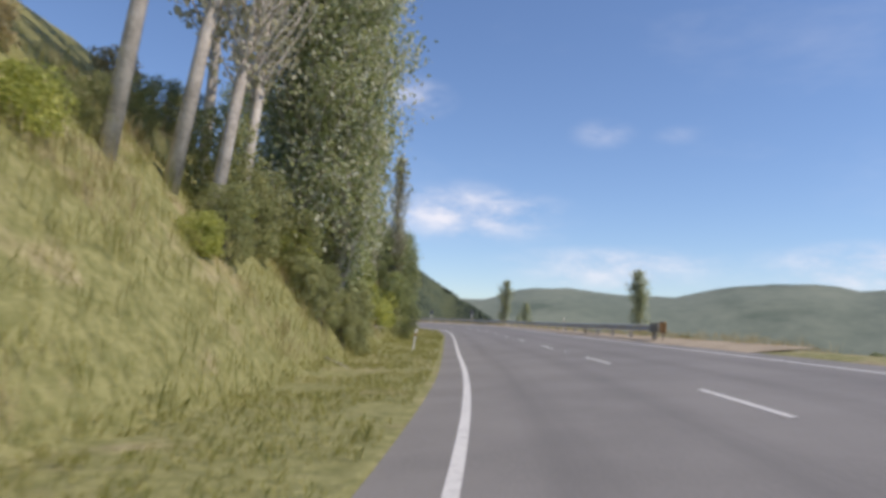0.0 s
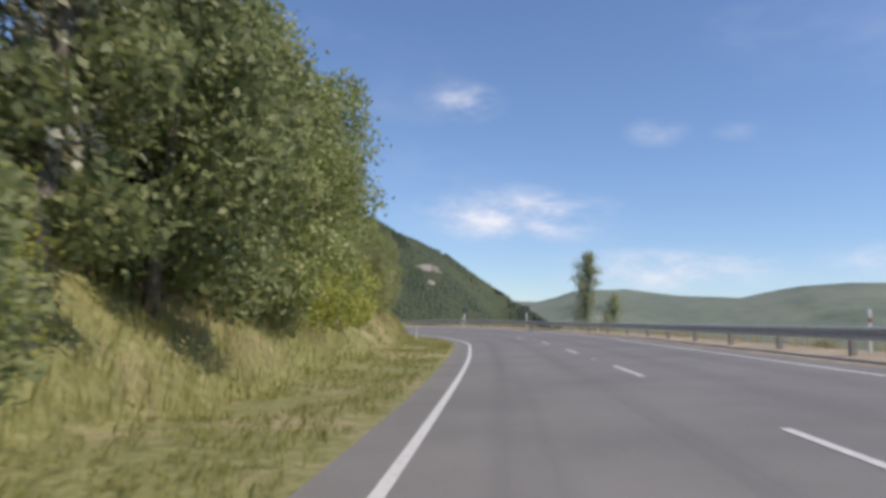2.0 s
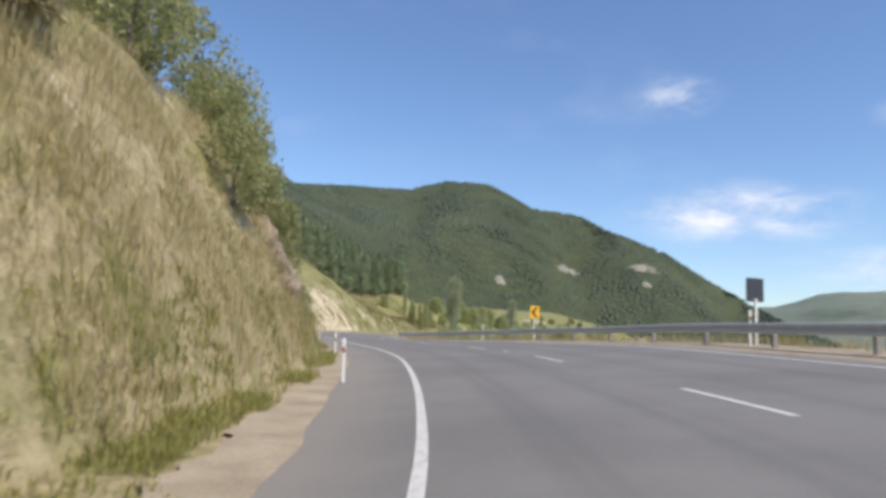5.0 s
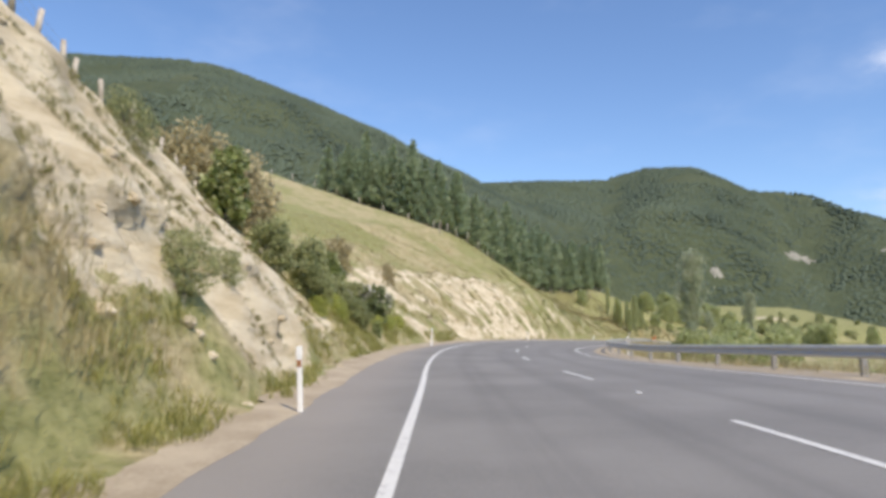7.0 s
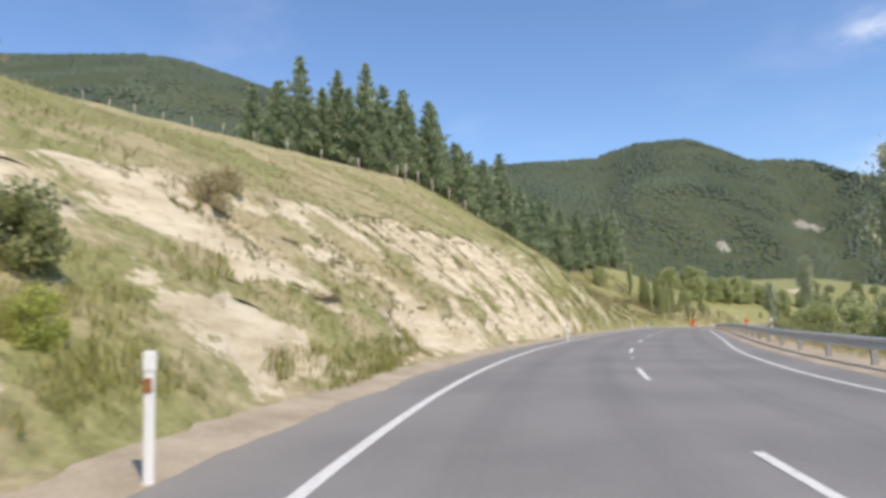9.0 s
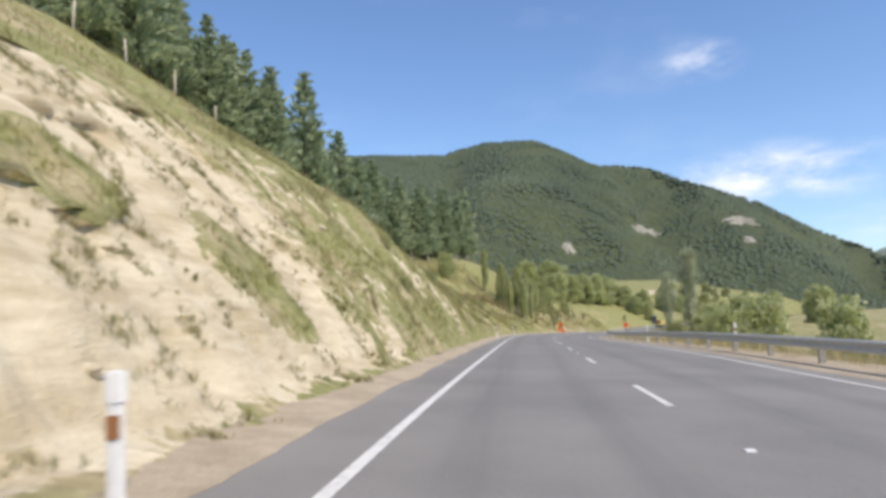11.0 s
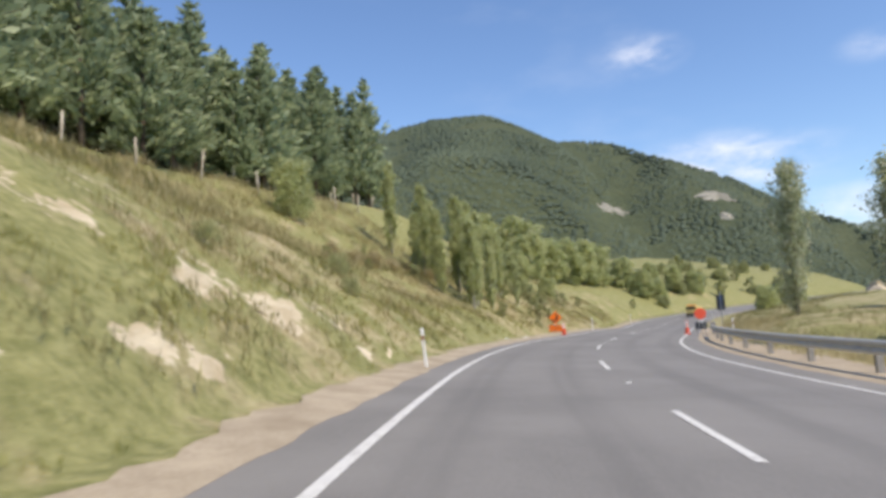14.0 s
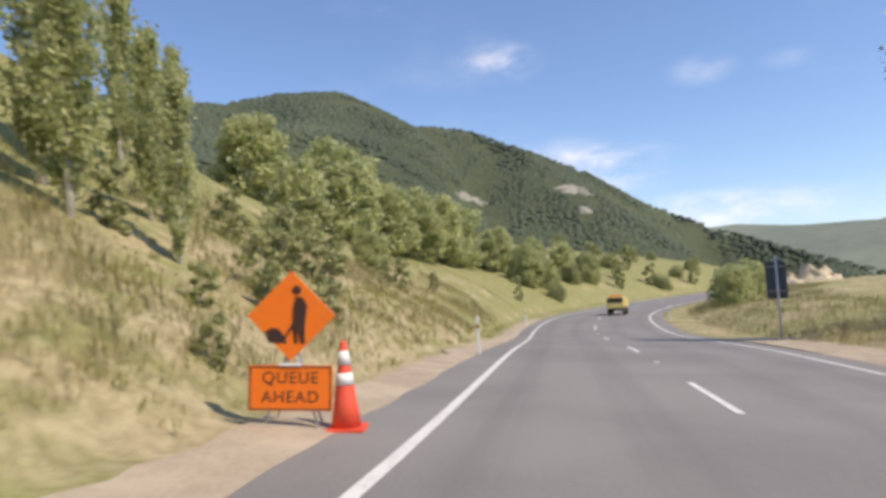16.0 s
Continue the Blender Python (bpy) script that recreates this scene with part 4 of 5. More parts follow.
    # row of round trees and young poplars on the last slope
    plant(poplar("young_poplar", "young poplar on the grass slope", 6.2, 0.56, WILLOW, 7000, 0.085, PALE_BARK, 0.04),
          [(300.5, 8.0, 0.85), (302.8, 9.0, 1.0), (301.6, 10.6, 0.9), (305.0, 10.6, 1.0), (306.4, 8.8, 0.75), (303.6, 12.4, 0.95), (306.6, 13.2, 0.95), (300.0, 9.8, 0.6), (301.8, 8.2, 0.55), (303.8, 8.0, 0.6), (304.2, 9.4, 0.7), (302.2, 12.4, 0.7), (307.8, 10.2, 0.7), (310.3, 9.6, 0.85), (311.4, 8.4, 0.5), (313.4, 10.2, 0.6), (316.6, 11.6, 0.65), (312.0, 11.6, 1.05), (308.6, 12.0, 0.9), (305.9, 16.0, 1.0), (314.6, 13.4, 0.8), (319, 14.8, 0.95), (322.3, 16.2, 0.85), (326.1, 17.2, 0.9)], "young poplars on the slope")
    plant(broadleaf("round_tree", "round green tree in a row on the slope", 4.4, 2.2, WILLOW, 7000, 0.14, 0.1, 0.05),
          [(351, 20.0, 1.9), (346, 17.0, 1.5), (355, 18.0, 1.6), (360.3, 17.6, 1.5), (365, 17.6, 1.5), (369.8, 18.2, 1.6), (376, 17.0, 1.3), (341, 21, 1.5), (381, 14.5, 1.1), (386, 13.0, 1.0), (391, 11.5, 0.9), (372, 11.5, 1.1), (375, 10.2, 0.9), (335, 11.4, 0.55), (330, 13.5, 0.8)], "row of round trees")
    plant(broadleaf("slope_shrub", "small olive shrub on the grass slope", 1.5, 0.45, LEAF_OLIVE, 520, 0.09, 0.02, 0.04, BARK, None, 10),
          [(311.7, 6.9, 0.75), (314.2, 6.7, 0.8), (309.8, 7.1, 0.6), (308.2, 6.1, 0.5), (318, 8.6, 0.9), (322, 9.2, 1.0), (309, 10.6, 0.7), (325, 11.0, 0.9), (316, 9.8, 1.0), (333, 9.4, 1.1), (338, 8.8, 0.9), (305, 12.8, 1.0), (301, 12.0, 0.9), (359.8, 7.8, 1.1), (386, 11.5, 2.0), (390, 12.5, 2.2), (396, 9.5, 2.4), (402, 12, 2.6), (408, 10, 2.6), (398, 20, 2.8), (406, 24, 3.0), (416, 18, 3.0), (422, 9, 2.6), (302.8, 7.0, 0.9), (312.5, 7.4, 1.0), (317.6, 7.8, 0.9), (314.1, 10.0, 1.0), (316.8, 8.8, 1.3), (304, 9.4, 0.7), (306.5, 10.2, 0.8), (311, 9.4, 0.9), (320, 10.2, 0.9), (328, 9.0, 0.9), (294, 14.0, 0.7), (296, 12.6, 0.6), (299, 14.4, 0.7)], "shrubs on the slope")
    # trees beyond the rail
    plant(poplar("valley_poplar", "lone poplar in the paddock beyond the rail", 9.0, 1.05, WILLOW_GREY, 11000, 0.10, BARK, 0.03, -0.05, 0.12),
          [(47.4, -9.0, 0.58), (100, -8.4, 0.88), (103, -12.5, 0.45), (207.2, -11.8, 1.15), (292, -12.2, 0.8), (325.5, -11.7, 1.36), (111, -18.5, 0.75)], "poplars beyond the rail")
    plant(broadleaf("willow_bush", "pale green willow thicket beyond the rail", 4.4, 2.6, WILLOW, 3400, 0.19, 0.08, 0.03),
          [(188, -15, 0.7), (196, -14, 0.9), (203, -15, 1.0), (206, -11.6, 0.8), (209.5, -12.6, 0.8), (212, -16, 1.1), (220, -18, 1.0), (230, -22, 1.1), (242, -24, 1.1), (256, -20, 0.9), (268, -18, 1.0), (280, -17, 1.0), (292, -16, 0.9), (300, -17, 1.0),
           (316, -20, 1.0), (357, -9.8, 0.62), (362, -9.4, 0.7), (367, -10.0, 0.75), (373, -10.8, 0.85), (338, -24, 1.2), (384, -24, 0.9), (316, -30, 1.2)], "willow thicket")
    plant(broadleaf("rail_scrub", "olive scrub bush in the paddock beyond the rail", 2.2, 1.8, LEAF_OLIVE, 1800, 0.14, 0.05, 0.03, BARK, None, 16),
          [(196 + 6.3 * k, -12.5 - 3.5 * abs(math.sin(2.1 * k)), 0.6 + 0.5 * abs(math.sin(3.7 * k))) for k in range(17)] + [(150 + 5.5 * k, -15 - 4 * abs(math.sin(1.7 * k)), 0.5 + 0.4 * abs(math.sin(2.9 * k))) for k in range(7)] + [(372 + 4.6 * k, 8 + (11.3 * k) % 30, 0.8 + 0.5 * abs(math.sin(2.3 * k))) for k in range(16)], "scrub beyond the rail")
    plant(broadleaf("paddock_tree", "distant dark tree in the valley paddock", 6.0, 3.2, LEAF_DARK, 2200, 0.30, 0.2, 0.1),
          [(150, -60, 0.9), (130, -85, 0.8), (170, -75, 1.0), (190, -55, 0.9), (70, -95, 0.6), (25, -80, 0.6), (110, -110, 0.9), (90, -70, 0.5)], "paddock trees")
    # pine block behind the fence
    for k in range(4):
        tree = pine("pine", "tall dark green plantation pine", 10.4 + 1.1 * k, 2.5 + 0.2 * k, NEEDLE, 2600, 0.06 + 0.05 * (k % 2))
        rows = []
        for j in range(64):
            i = 4 * j + k
            row, col = i // 40, i % 40
            s = 235 + col * 2.35 + (row % 2) * 1.2 + 1.0 * math.sin(i * 12.9)
            l = 25.0 + row * 4.0 + 1.3 * math.cos(i * 7.7) + max(0, s - 296) * 0.12
            rows.append((s, l, (0.72 if s < 255 else 0.87 if s < 272 else 0.81) + 0.26 * RNG.random()))
        rows = [r for r in rows if r[0] > 233 + 0.36 * (r[1] - 24)]
        plant(tree, rows, "plantation pines")


build_trees()


def build_forest():
    """The pine forest of the mountain, tree by tree, too many to count."""
    pts = []
    grid = 3.2
    for x in np.arange(-760, 130, grid):
        for y in np.arange(150, 1020, grid):
            px, py = x + RNG.uniform(-1.7, 1.7), y + RNG.uniform(-1.7, 1.7)
            h = mountain_height(px, py)
            if h < 2 or (rough_noise(px, py, 11, 55) > 0.33 and rough_noise(px, py, 2, 140) > 0.12):
                continue
            # keep those on the side that faces the road
            if mountain_height(px + 8, py - 14) > h + 5:
                continue
            if any(abs(px - a) < w and abs(py + 4 - b) < d + 4 for a, b, w, d in ((-124, 658, 13, 4), (-66, 688, 14, 4), (-157, 576, 4, 3), (-62, 664, 4, 3))):
                continue
            pts.append((px, py, h))
    verts, faces = [], []
    for px, py, h in pts:
        tall, wide = RNG.uniform(0.35, 1.25), RNG.uniform(1.7, 2.5)
        a = RNG.uniform(0, 6.28)
        base = len(verts)
        for lev, r in ((-1.0, 0.95), (tall * 0.5, 0.85)):
            for k in range(4):
                q = r * wide * RNG.uniform(0.75, 1.2)
                verts.append((px + q * math.cos(a + 1.5708 * k), py + q * math.sin(a + 1.5708 * k), h + lev + RNG.uniform(-0.4, 0.4)))
        verts.append((px + RNG.uniform(-0.4, 0.4), py, h + tall))
        for k in range(4):
            m = (k + 1) % 4
            faces.append((base + k, base + m, base + 4 + m, base + 4 + k))
            faces.append((base + 4 + k, base + 4 + m, base + 8))
    tagged(new("mountain_forest", mesh_of("mountain_forest", verts, faces, FOREST_TREE, True)), "dense dark pine forest covering the mountain side", "forest", kind="stuff")


FOREST_TREE = mottled("forest_crowns", (0.050, 0.071, 0.050), (0.094, 0.120, 0.076), 0.016, 0.22, 0.95, 0.0, 0.1)
build_forest()


def blades(n, height, width, lean=0.5):
    """A tuft of n grass blades at the origin: (n, 4, 3)."""
    a = RNG.random(n) * 6.2832
    h = height * (0.55 + 0.7 * RNG.random(n))
    out = np.stack([np.cos(a), np.sin(a), np.zeros(n)], 1)
    side = np.stack([-np.sin(a), np.cos(a), np.zeros(n)], 1) * width * (0.6 + 0.8 * RNG.random(n))[:, None]
    root = RNG.normal(size=(n, 3)) * np.array([0.09, 0.09, 0.0]) * (height / 0.4)
    tip = root + out * (lean * h * (0.3 + RNG.random(n)))[:, None] + np.array([0, 0, 1]) * h[:, None]
    mid = root * 0.45 + tip * 0.55 - out * 0.06 * h[:, None] + np.array([0, 0, 0.08]) * h[:, None]
    return np.stack([root - side * 0.6, mid - side * 0.5, tip, mid + side * 0.5], 1)


def sow(name, label, count, where, height, width, mat, per=5):
    kinds = [blades(per, height, width) for _ in range(14)]
    out = []
    tries = 0
    while len(out) < count and tries < count * 6:
        tries += 1
        got = where()
        if got is None:
            continue
        s, l, size = got
        p = surface(s, l)
        out.append(kinds[tries % 14] * size + np.array(p))
    tagged(hung(name, quads(name, np.concatenate(out), mat), None), label, "grass", kind="stuff")


def verge(s0, s1, width, size, beyond=0.15, thick=1.0):
    def pick():
        s = RNG.uniform(s0, s1)
        l = along(s, SEAL_L) + beyond + width * RNG.random() ** thick
        x, y = spot(s, l)
        if rough_noise(x, y, 5, 1.6) < -0.12 or bareness(s, l) > 0.35:
            return None
        return s, l, size * (0.5 + 0.9 * RNG.random())
    return pick


def bank(s0, s1, low, high, size, patch=3.0, need=0.0, shift=0.0):
    def pick():
        s, l = RNG.uniform(s0, s1), RNG.uniform(low, high)
        x, y = spot(s, l)
        if rough_noise(x, y, shift, patch) < need:
            return None
        if bareness(s, l) > 0.3:
            return None
        return s, l, size * (0.5 + 0.9 * RNG.random())
    return pick


sow("verge_grass", "short green grass along the verge", 11000, verge(-8, 108, 3.2, 1.0), 0.11, 0.012, GRASS, 6)
sow("bank_grass", "long mixed green grass on the bank", 9000, bank(-6, 112, 7.2, 14, 1.0, 3.5, -0.25), 0.38, 0.014, GRASS, 6)
sow("dry_bank_grass", "tall straw-coloured grass on the bank", 5000, bank(-6, 112, 7.6, 14, 1.0, 2.5, 0.1, 4.0), 0.42, 0.013, STRAW, 6)
sow("cutting_grass", "green weeds at the foot of the cutting", 9000, verge(110, 345, 3.0, 1.0, 0.9, 0.7), 0.17, 0.014, GRASS, 6)
sow("cutting_straw", "dry straw grass on the cutting", 12000, bank(106, 258, 6.6, 24, 1.0, 3.0, -0.2, 9.0), 0.2, 0.014, STRAW, 6)
sow("slope_grass", "green grass on the hillside", 12000, bank(106, 360, 6.6, 22, 1.0, 4.0, -0.05, 2.0), 0.15, 0.014, GRASS, 6)
sow("rail_grass", "dry grass under the guard rail", 9000, lambda: (RNG.uniform(20, 330), -RNG.uniform(5.9, 9.5), 0.5 + 0.8 * RNG.random()), 0.38, 0.014, STRAW, 6)


sow("hanging_grass", "long dry brown grass hanging over the first cutting", 3400, bank(108, 146, 7.2, 11, 1.0, 2.2, -0.15, 6.0), 0.42, 0.013, STRAW, 6)
sow("foot_weeds", "rank green weeds at the foot of the cut banks", 5200, bank(108, 182, 6.4, 8.0, 1.0, 2.6, -0.1, 3.0), 0.21, 0.015, GRASS, 6)
sow("slope_weeds", "tall olive weeds scattered over the grassy bank", 6500, bank(226, 345, 5.7, 15, 1.0, 2.4, 0.05, 7.0), 0.28, 0.015, WEED, 6)
sow("slope_straw", "patches of ripe straw grass on the grassy bank", 6500, bank(250, 345, 6.0, 15, 1.0, 3.4, 0.05, 11.0), 0.30, 0.013, STRAW, 6)


sow("crest_scrub_grass", "rank brown dry grass below the pine fence", 4600, bank(272, 312, 12.5, 24, 1.0, 3.0, -0.15, 5.0), 0.42, 0.014, STRAW, 6)
sow("crest_weeds", "dull olive weeds below the pine fence", 3000, bank(270, 312, 12.0, 24, 1.0, 2.4, 0.0, 3.0), 0.40, 0.015, WEED, 6)
sow("paddock_grass", "long olive grass beside the side track", 6000, lambda: (RNG.uniform(300, 400), -RNG.uniform(6.2, 16), 0.5 + 0.8 * RNG.random()), 0.34, 0.014, WEED, 6)


sow("cut_foot_weeds", "rank brown-green weeds along the foot of the clay face", 800, lambda: (RNG.uniform(180, 189), RNG.uniform(5.5, 6.3), 0.5 + 0.8 * RNG.random()), 0.22, 0.013, GRASS, 6)


def clumps(count, spans):
    """Spots for small weed clumps that hold on to the bare clay."""
    homes = []
    while len(homes) < count:
        a, b = spans[int(RNG.integers(len(spans)))]
        s = RNG.uniform(a, b)
        l = along(s, FOOT) + RNG.uniform(-0.3, along(s, CREST) - along(s, FOOT))
        if bareness(s, l) > 0.35:
            homes.append((s, l, RNG.uniform(0.08, 0.34)))

    def pick():
        s, l, r = homes[int(RNG.integers(len(homes)))]
        return s + RNG.normal() * r * 0.7, l + RNG.normal() * r, 0.6 + 1.5 * r
    return pick


sow("clay_weeds", "small olive weed clumps growing on the clay face", 7600, clumps(460, [(144, 162), (183, 228), (183, 228), (228, 284)]), 0.15, 0.014, WEED, 6)


def build_rocks():
    """Clods and stones fallen from the cut face, and the outcrop above the first bend."""
    def lump(name, mat, size, seed):
        bm = bmesh.new()
        bmesh.ops.create_icosphere(bm, subdivisions=4 if size[2] > 1 else 3, radius=1.0)
        for v in bm.verts:
            k = 1 + 0.42 * noise.noise(v.co * 1.3 + Vector((seed, 0, 0))) + 0.16 * abs(noise.noise(v.co * 3.1 + Vector((0, seed, 0)))) - 0.08 * abs(noise.noise(v.co * 7.0 + Vector((0, 0, seed))))
            v.co = Vector((v.co.x * size[0], v.co.y * size[1], v.co.z * size[2])) * k
        me = bpy.data.meshes.new(name)
        bm.to_mesh(me)
        bm.free()
        me.materials.append(mat)
        return me

    kinds = [lump("clay_clod", CLAY, (0.5, 0.38, 0.26), 3.0 + k) for k in range(4)]
    for k in range(300):
        s = RNG.choice([RNG.uniform(145, 162), RNG.uniform(185, 228), RNG.uniform(228, 252), RNG.uniform(256, 282)])
        foot = along(s, FOOT)
        l = foot + RNG.uniform(-0.5, 4.6) if k % 3 else foot - RNG.uniform(0.1, 0.7)
        if s > 228 and bareness(s, l) < 0.4:
            continue
        ob = new("clay_clod", kinds[k % 4])
        size = (0.6 if s > 228 else 1.0) * RNG.uniform(0.1, 0.42) * (0.5 if k % 3 == 0 else 1.0)
        p = surface(s, l) - Vector((0, 0, 0.12 * size))
        ob.matrix_basis = Matrix.Translation(p) @ Matrix.Rotation(RNG.uniform(0, 6.28), 4, "Z") @ Matrix.Rotation(RNG.uniform(-0.5, 0.5), 4, "X") @ Matrix.Diagonal((size, size, size, 1))
        tagged(ob, "pale clay clod on the cut bank", "rock", "clods of the cutting")
    for k, (s, l, size) in enumerate([(126.0, 8.15, 0.5), (125.2, 8.5, 0.6), (124.2, 8.9, 0.55), (127.0, 8.7, 0.35)]):
        ob = new("rock_outcrop", lump("rock_outcrop", ROCK, (0.9, 0.8, 1.25), 20.0 + k))
        ob.matrix_basis = Matrix.Translation(surface(s, l)) @ Matrix.Rotation(1.3 * k, 4, "Z") @ Matrix.Diagonal((size, size, size, 1))
        tagged(ob, "weathered brown rock outcrop jutting from the bank", "rock", "outcrops")


build_rocks()


def build_fallen_branch():
    for k, (s, l, turn, size) in enumerate([(19.4, 7.5, -30, 1.5), (25, 10.3, -48, 5.5), (32, 8.5, 72, 4.0)]):
        ob = thing("fallen_branch", "bleached dead branch lying on the bank", "branch", "dead branches", surface(s, l) + Vector((0, 0, (0.15, 0.7, 0.2)[k])))
        bm = bmesh.new()
        way = Vector((math.cos(radians(turn)), math.sin(radians(turn)), (-0.25, 0.16, -0.27)[k])) * size
        limb(bm, -way * 0.5, way * 0.5, 0.011 * size + 0.01, 0.012, 0.06, 6)
        part("main_limb", bm, PALE_BARK, ob)
        for j in range(2 + 2 * k):
            bm = bmesh.new()
            a = -way * 0.3 + way * 0.2 * j
            limb(bm, a, a + way * 0.25 + Vector((0.3 * (-1) ** j, 0.25, 0.15)) * (0.3 + 0.7 * k), 0.006 * size, 0.004, 0.1, 5)
            part("twig", bm, PALE_BARK, ob)


build_fallen_branch()


# ---- roadside furniture ----
def marker_post(label):
    """A white flat-backed edge marker post with a reflector band below its cap."""
    ob = thing("marker_post", label, "marker post", "edge marker posts")
    bm = bmesh.new()
    box(bm, (0.078, 0.045, 1.16), (0, 0, 0.32), None, 0.012)
    part("post", bm, WHITE, ob)
    bm = bmesh.new()
    box(bm, (0.092, 0.058, 0.16), (0, 0, 0.925), None, 0.012)
    part("cap", bm, WHITE, ob)
    bm = bmesh.new()
    box(bm, (0.070, 0.008, 0.11), (0, -0.027, 0.745), None, 0.002)
    part("reflector", bm, RED_REFLECTOR, ob, "brown-red reflector")
    return ob


def build_markers():
    first = None
    for s, l, lean in [(29.4, 5.7, 7), (94, 6.6, -2), (118, 5.7, -2), (130.3, 6.5, -1), (147.2, 5.8, -4), (174.9, 5.1, 0), (208, 4.1, -1), (259, 4.42, -5), (278, 4.42, -4), (318.5, 4.15, 0), (346, 4.5, 1), (347, -4.7, 0)]:
        m = standing(s, l, 0, 0, lean)
        if first is None:
            first = marker_post("white plastic edge marker post on the grass verge")
            first.matrix_basis = m
        else:
            copy_thing(first, m)
    tall = None
    for s in (61, 92, 122, 150, 178.2, 207.2, 233, 253, 271, 299.8):
        p = surface(s, -6.15)
        p.z = road_height(s, -5.8) + 0.15
        m = Matrix.Translation(p) @ Matrix.Rotation(along(s, LINE_H), 4, "Z")
        if tall is None:
            tall = marker_post("white marker post standing behind the guard rail")
            tall.matrix_basis = m
        else:
            copy_thing(tall, m)


build_markers()


def build_peg():
    """A white survey peg knocked flat on the shoulder."""
    for s, l, turn, size in ((299.3, 4.75, 62, 0.42), (297.0, 5.3, 15, 0.22)):
        p = surface(s, l)
        p.z = road_height(s, l) + 0.11
        ob = thing("peg", "small white timber peg lying on the gravel shoulder", "peg", "white pegs", Matrix.Translation(p) @ Matrix.Rotation(along(s, LINE_H) + radians(turn), 4, "Z"))
        bm = bmesh.new()
        box(bm, (size, 0.045, 0.04), (0, 0, 0), None, 0.006)
        part("shaft", bm, WHITE, ob)
        bm = bmesh.new()
        box(bm, (0.05, 0.04, 0.036), (size / 2 + 0.02, 0, 0), None, 0.012)
        part("point", bm, TIMBER, ob, "bare timber point")


build_peg()


def build_rail():
    """A galvanised W-beam guard rail on steel posts along the outside of the road."""
    rail = thing("guard_rail", "weathered galvanised guard rail along the road edge", "guard rail")
    off = lambda s: -along(s, SEAL_R) - 0.75
    face = [(0.0, 0.44), (0.055, 0.47), (0.055, 0.53), (0.0, 0.58), (0.0, 0.60), (0.055, 0.65), (0.055, 0.71), (0.0, 0.745), (-0.012, 0.745), (0.03, 0.70), (0.03, 0.655), (-0.02, 0.60), (-0.02, 0.58), (0.03, 0.525), (0.03, 0.475), (-0.012, 0.44)]
    post = bmesh.new()
    box(post, (0.11, 0.15, 1.25), (0, -0.14, 0.03), None, 0.01)
    post_me = bpy.data.meshes.new("rail_post")
    post.to_mesh(post_me)
    post.free()
    post_me.materials.append(STEEL_DULL)
    s0, s1, bay = 32.5, 307.0, 4.0
    n = int((s1 - s0) / bay)
    for k in range(n):
        a = s0 + k * bay
        verts, faces = [], []
        for s in np.linspace(a, a + bay + 0.06, 4):
            h = along(s, LINE_H)
            x, y = spot(s, off(s))
            z = road_height(s, off(s))
            for out, up in face:
                verts.append((x - out * math.cos(h), y - out * math.sin(h), z + up + 0.0008 * (k % 2)))
        w = len(face)
        for i in range(3):
            for j in range(w):
                faces.append((i * w + j, i * w + w + j, i * w + w + (j + 1) % w, i * w + (j + 1) % w))
        hung("beam", mesh_of("beam", verts, faces, STEEL), None, rail)
        p = Vector((*spot(a, off(a)), road_height(a, off(a))))
        ob = hung("rail_post", post_me, None, rail)
        ob.matrix_basis = Matrix.Translation(p) @ Matrix.Rotation(along(a, LINE_H) + math.pi / 2, 4, "Z")
    # end terminals with their impact heads and hazard plates
    for s, way in ((31.6, 1), (307.6, -1)):
        h = along(s, LINE_H)
        p = Vector((*spot(s, off(s)), road_height(s, off(s))))
        bm = bmesh.new()
        box(bm, (0.34, 1.2, 0.42), (0, 0, 0.60), None, 0.03)
        box(bm, (0.12, 0.12, 1.0), (0, 0.25, 0.0), None, 0.01)
        ob = part("terminal", bm, STEEL_DULL, rail, "boxed rail end terminal")
        ob.matrix_basis = Matrix.Translation(p) @ Matrix.Rotation(h, 4, "Z")
    s = 30.7
    board = thing("hazard_board", "black and yellow striped hazard board on the rail end", "hazard board", "", Matrix.Translation((*spot(s, off(s)), road_height(s, off(s)) + 0.28)) @ Matrix.Rotation(along(s, LINE_H), 4, "Z"))
    bm = bmesh.new()
    box(bm, (0.30, 0.02, 0.50), (0, 0, 0.33), None, 0.006)
    part("plate", bm, DULL_YELLOW, board)
    for k in range(3):
        bm = bmesh.new()
        box(bm, (0.26, 0.004, 0.085), (0, -0.0125, 0.16 + 0.17 * k), Matrix.Identity(4), 0)
        bmesh.ops.rotate(bm, cent=(0, 0, 0.16 + 0.17 * k), matrix=Matrix.Rotation(radians(28), 3, "Y"), verts=bm.verts)
        part("stripe", bm, BLACK, board)
    bm = bmesh.new()
    box(bm, (0.06, 0.06, 0.75), (0, 0.05, -0.2), None, 0.005)
    part("post", bm, TIMBER, board)


build_rail()


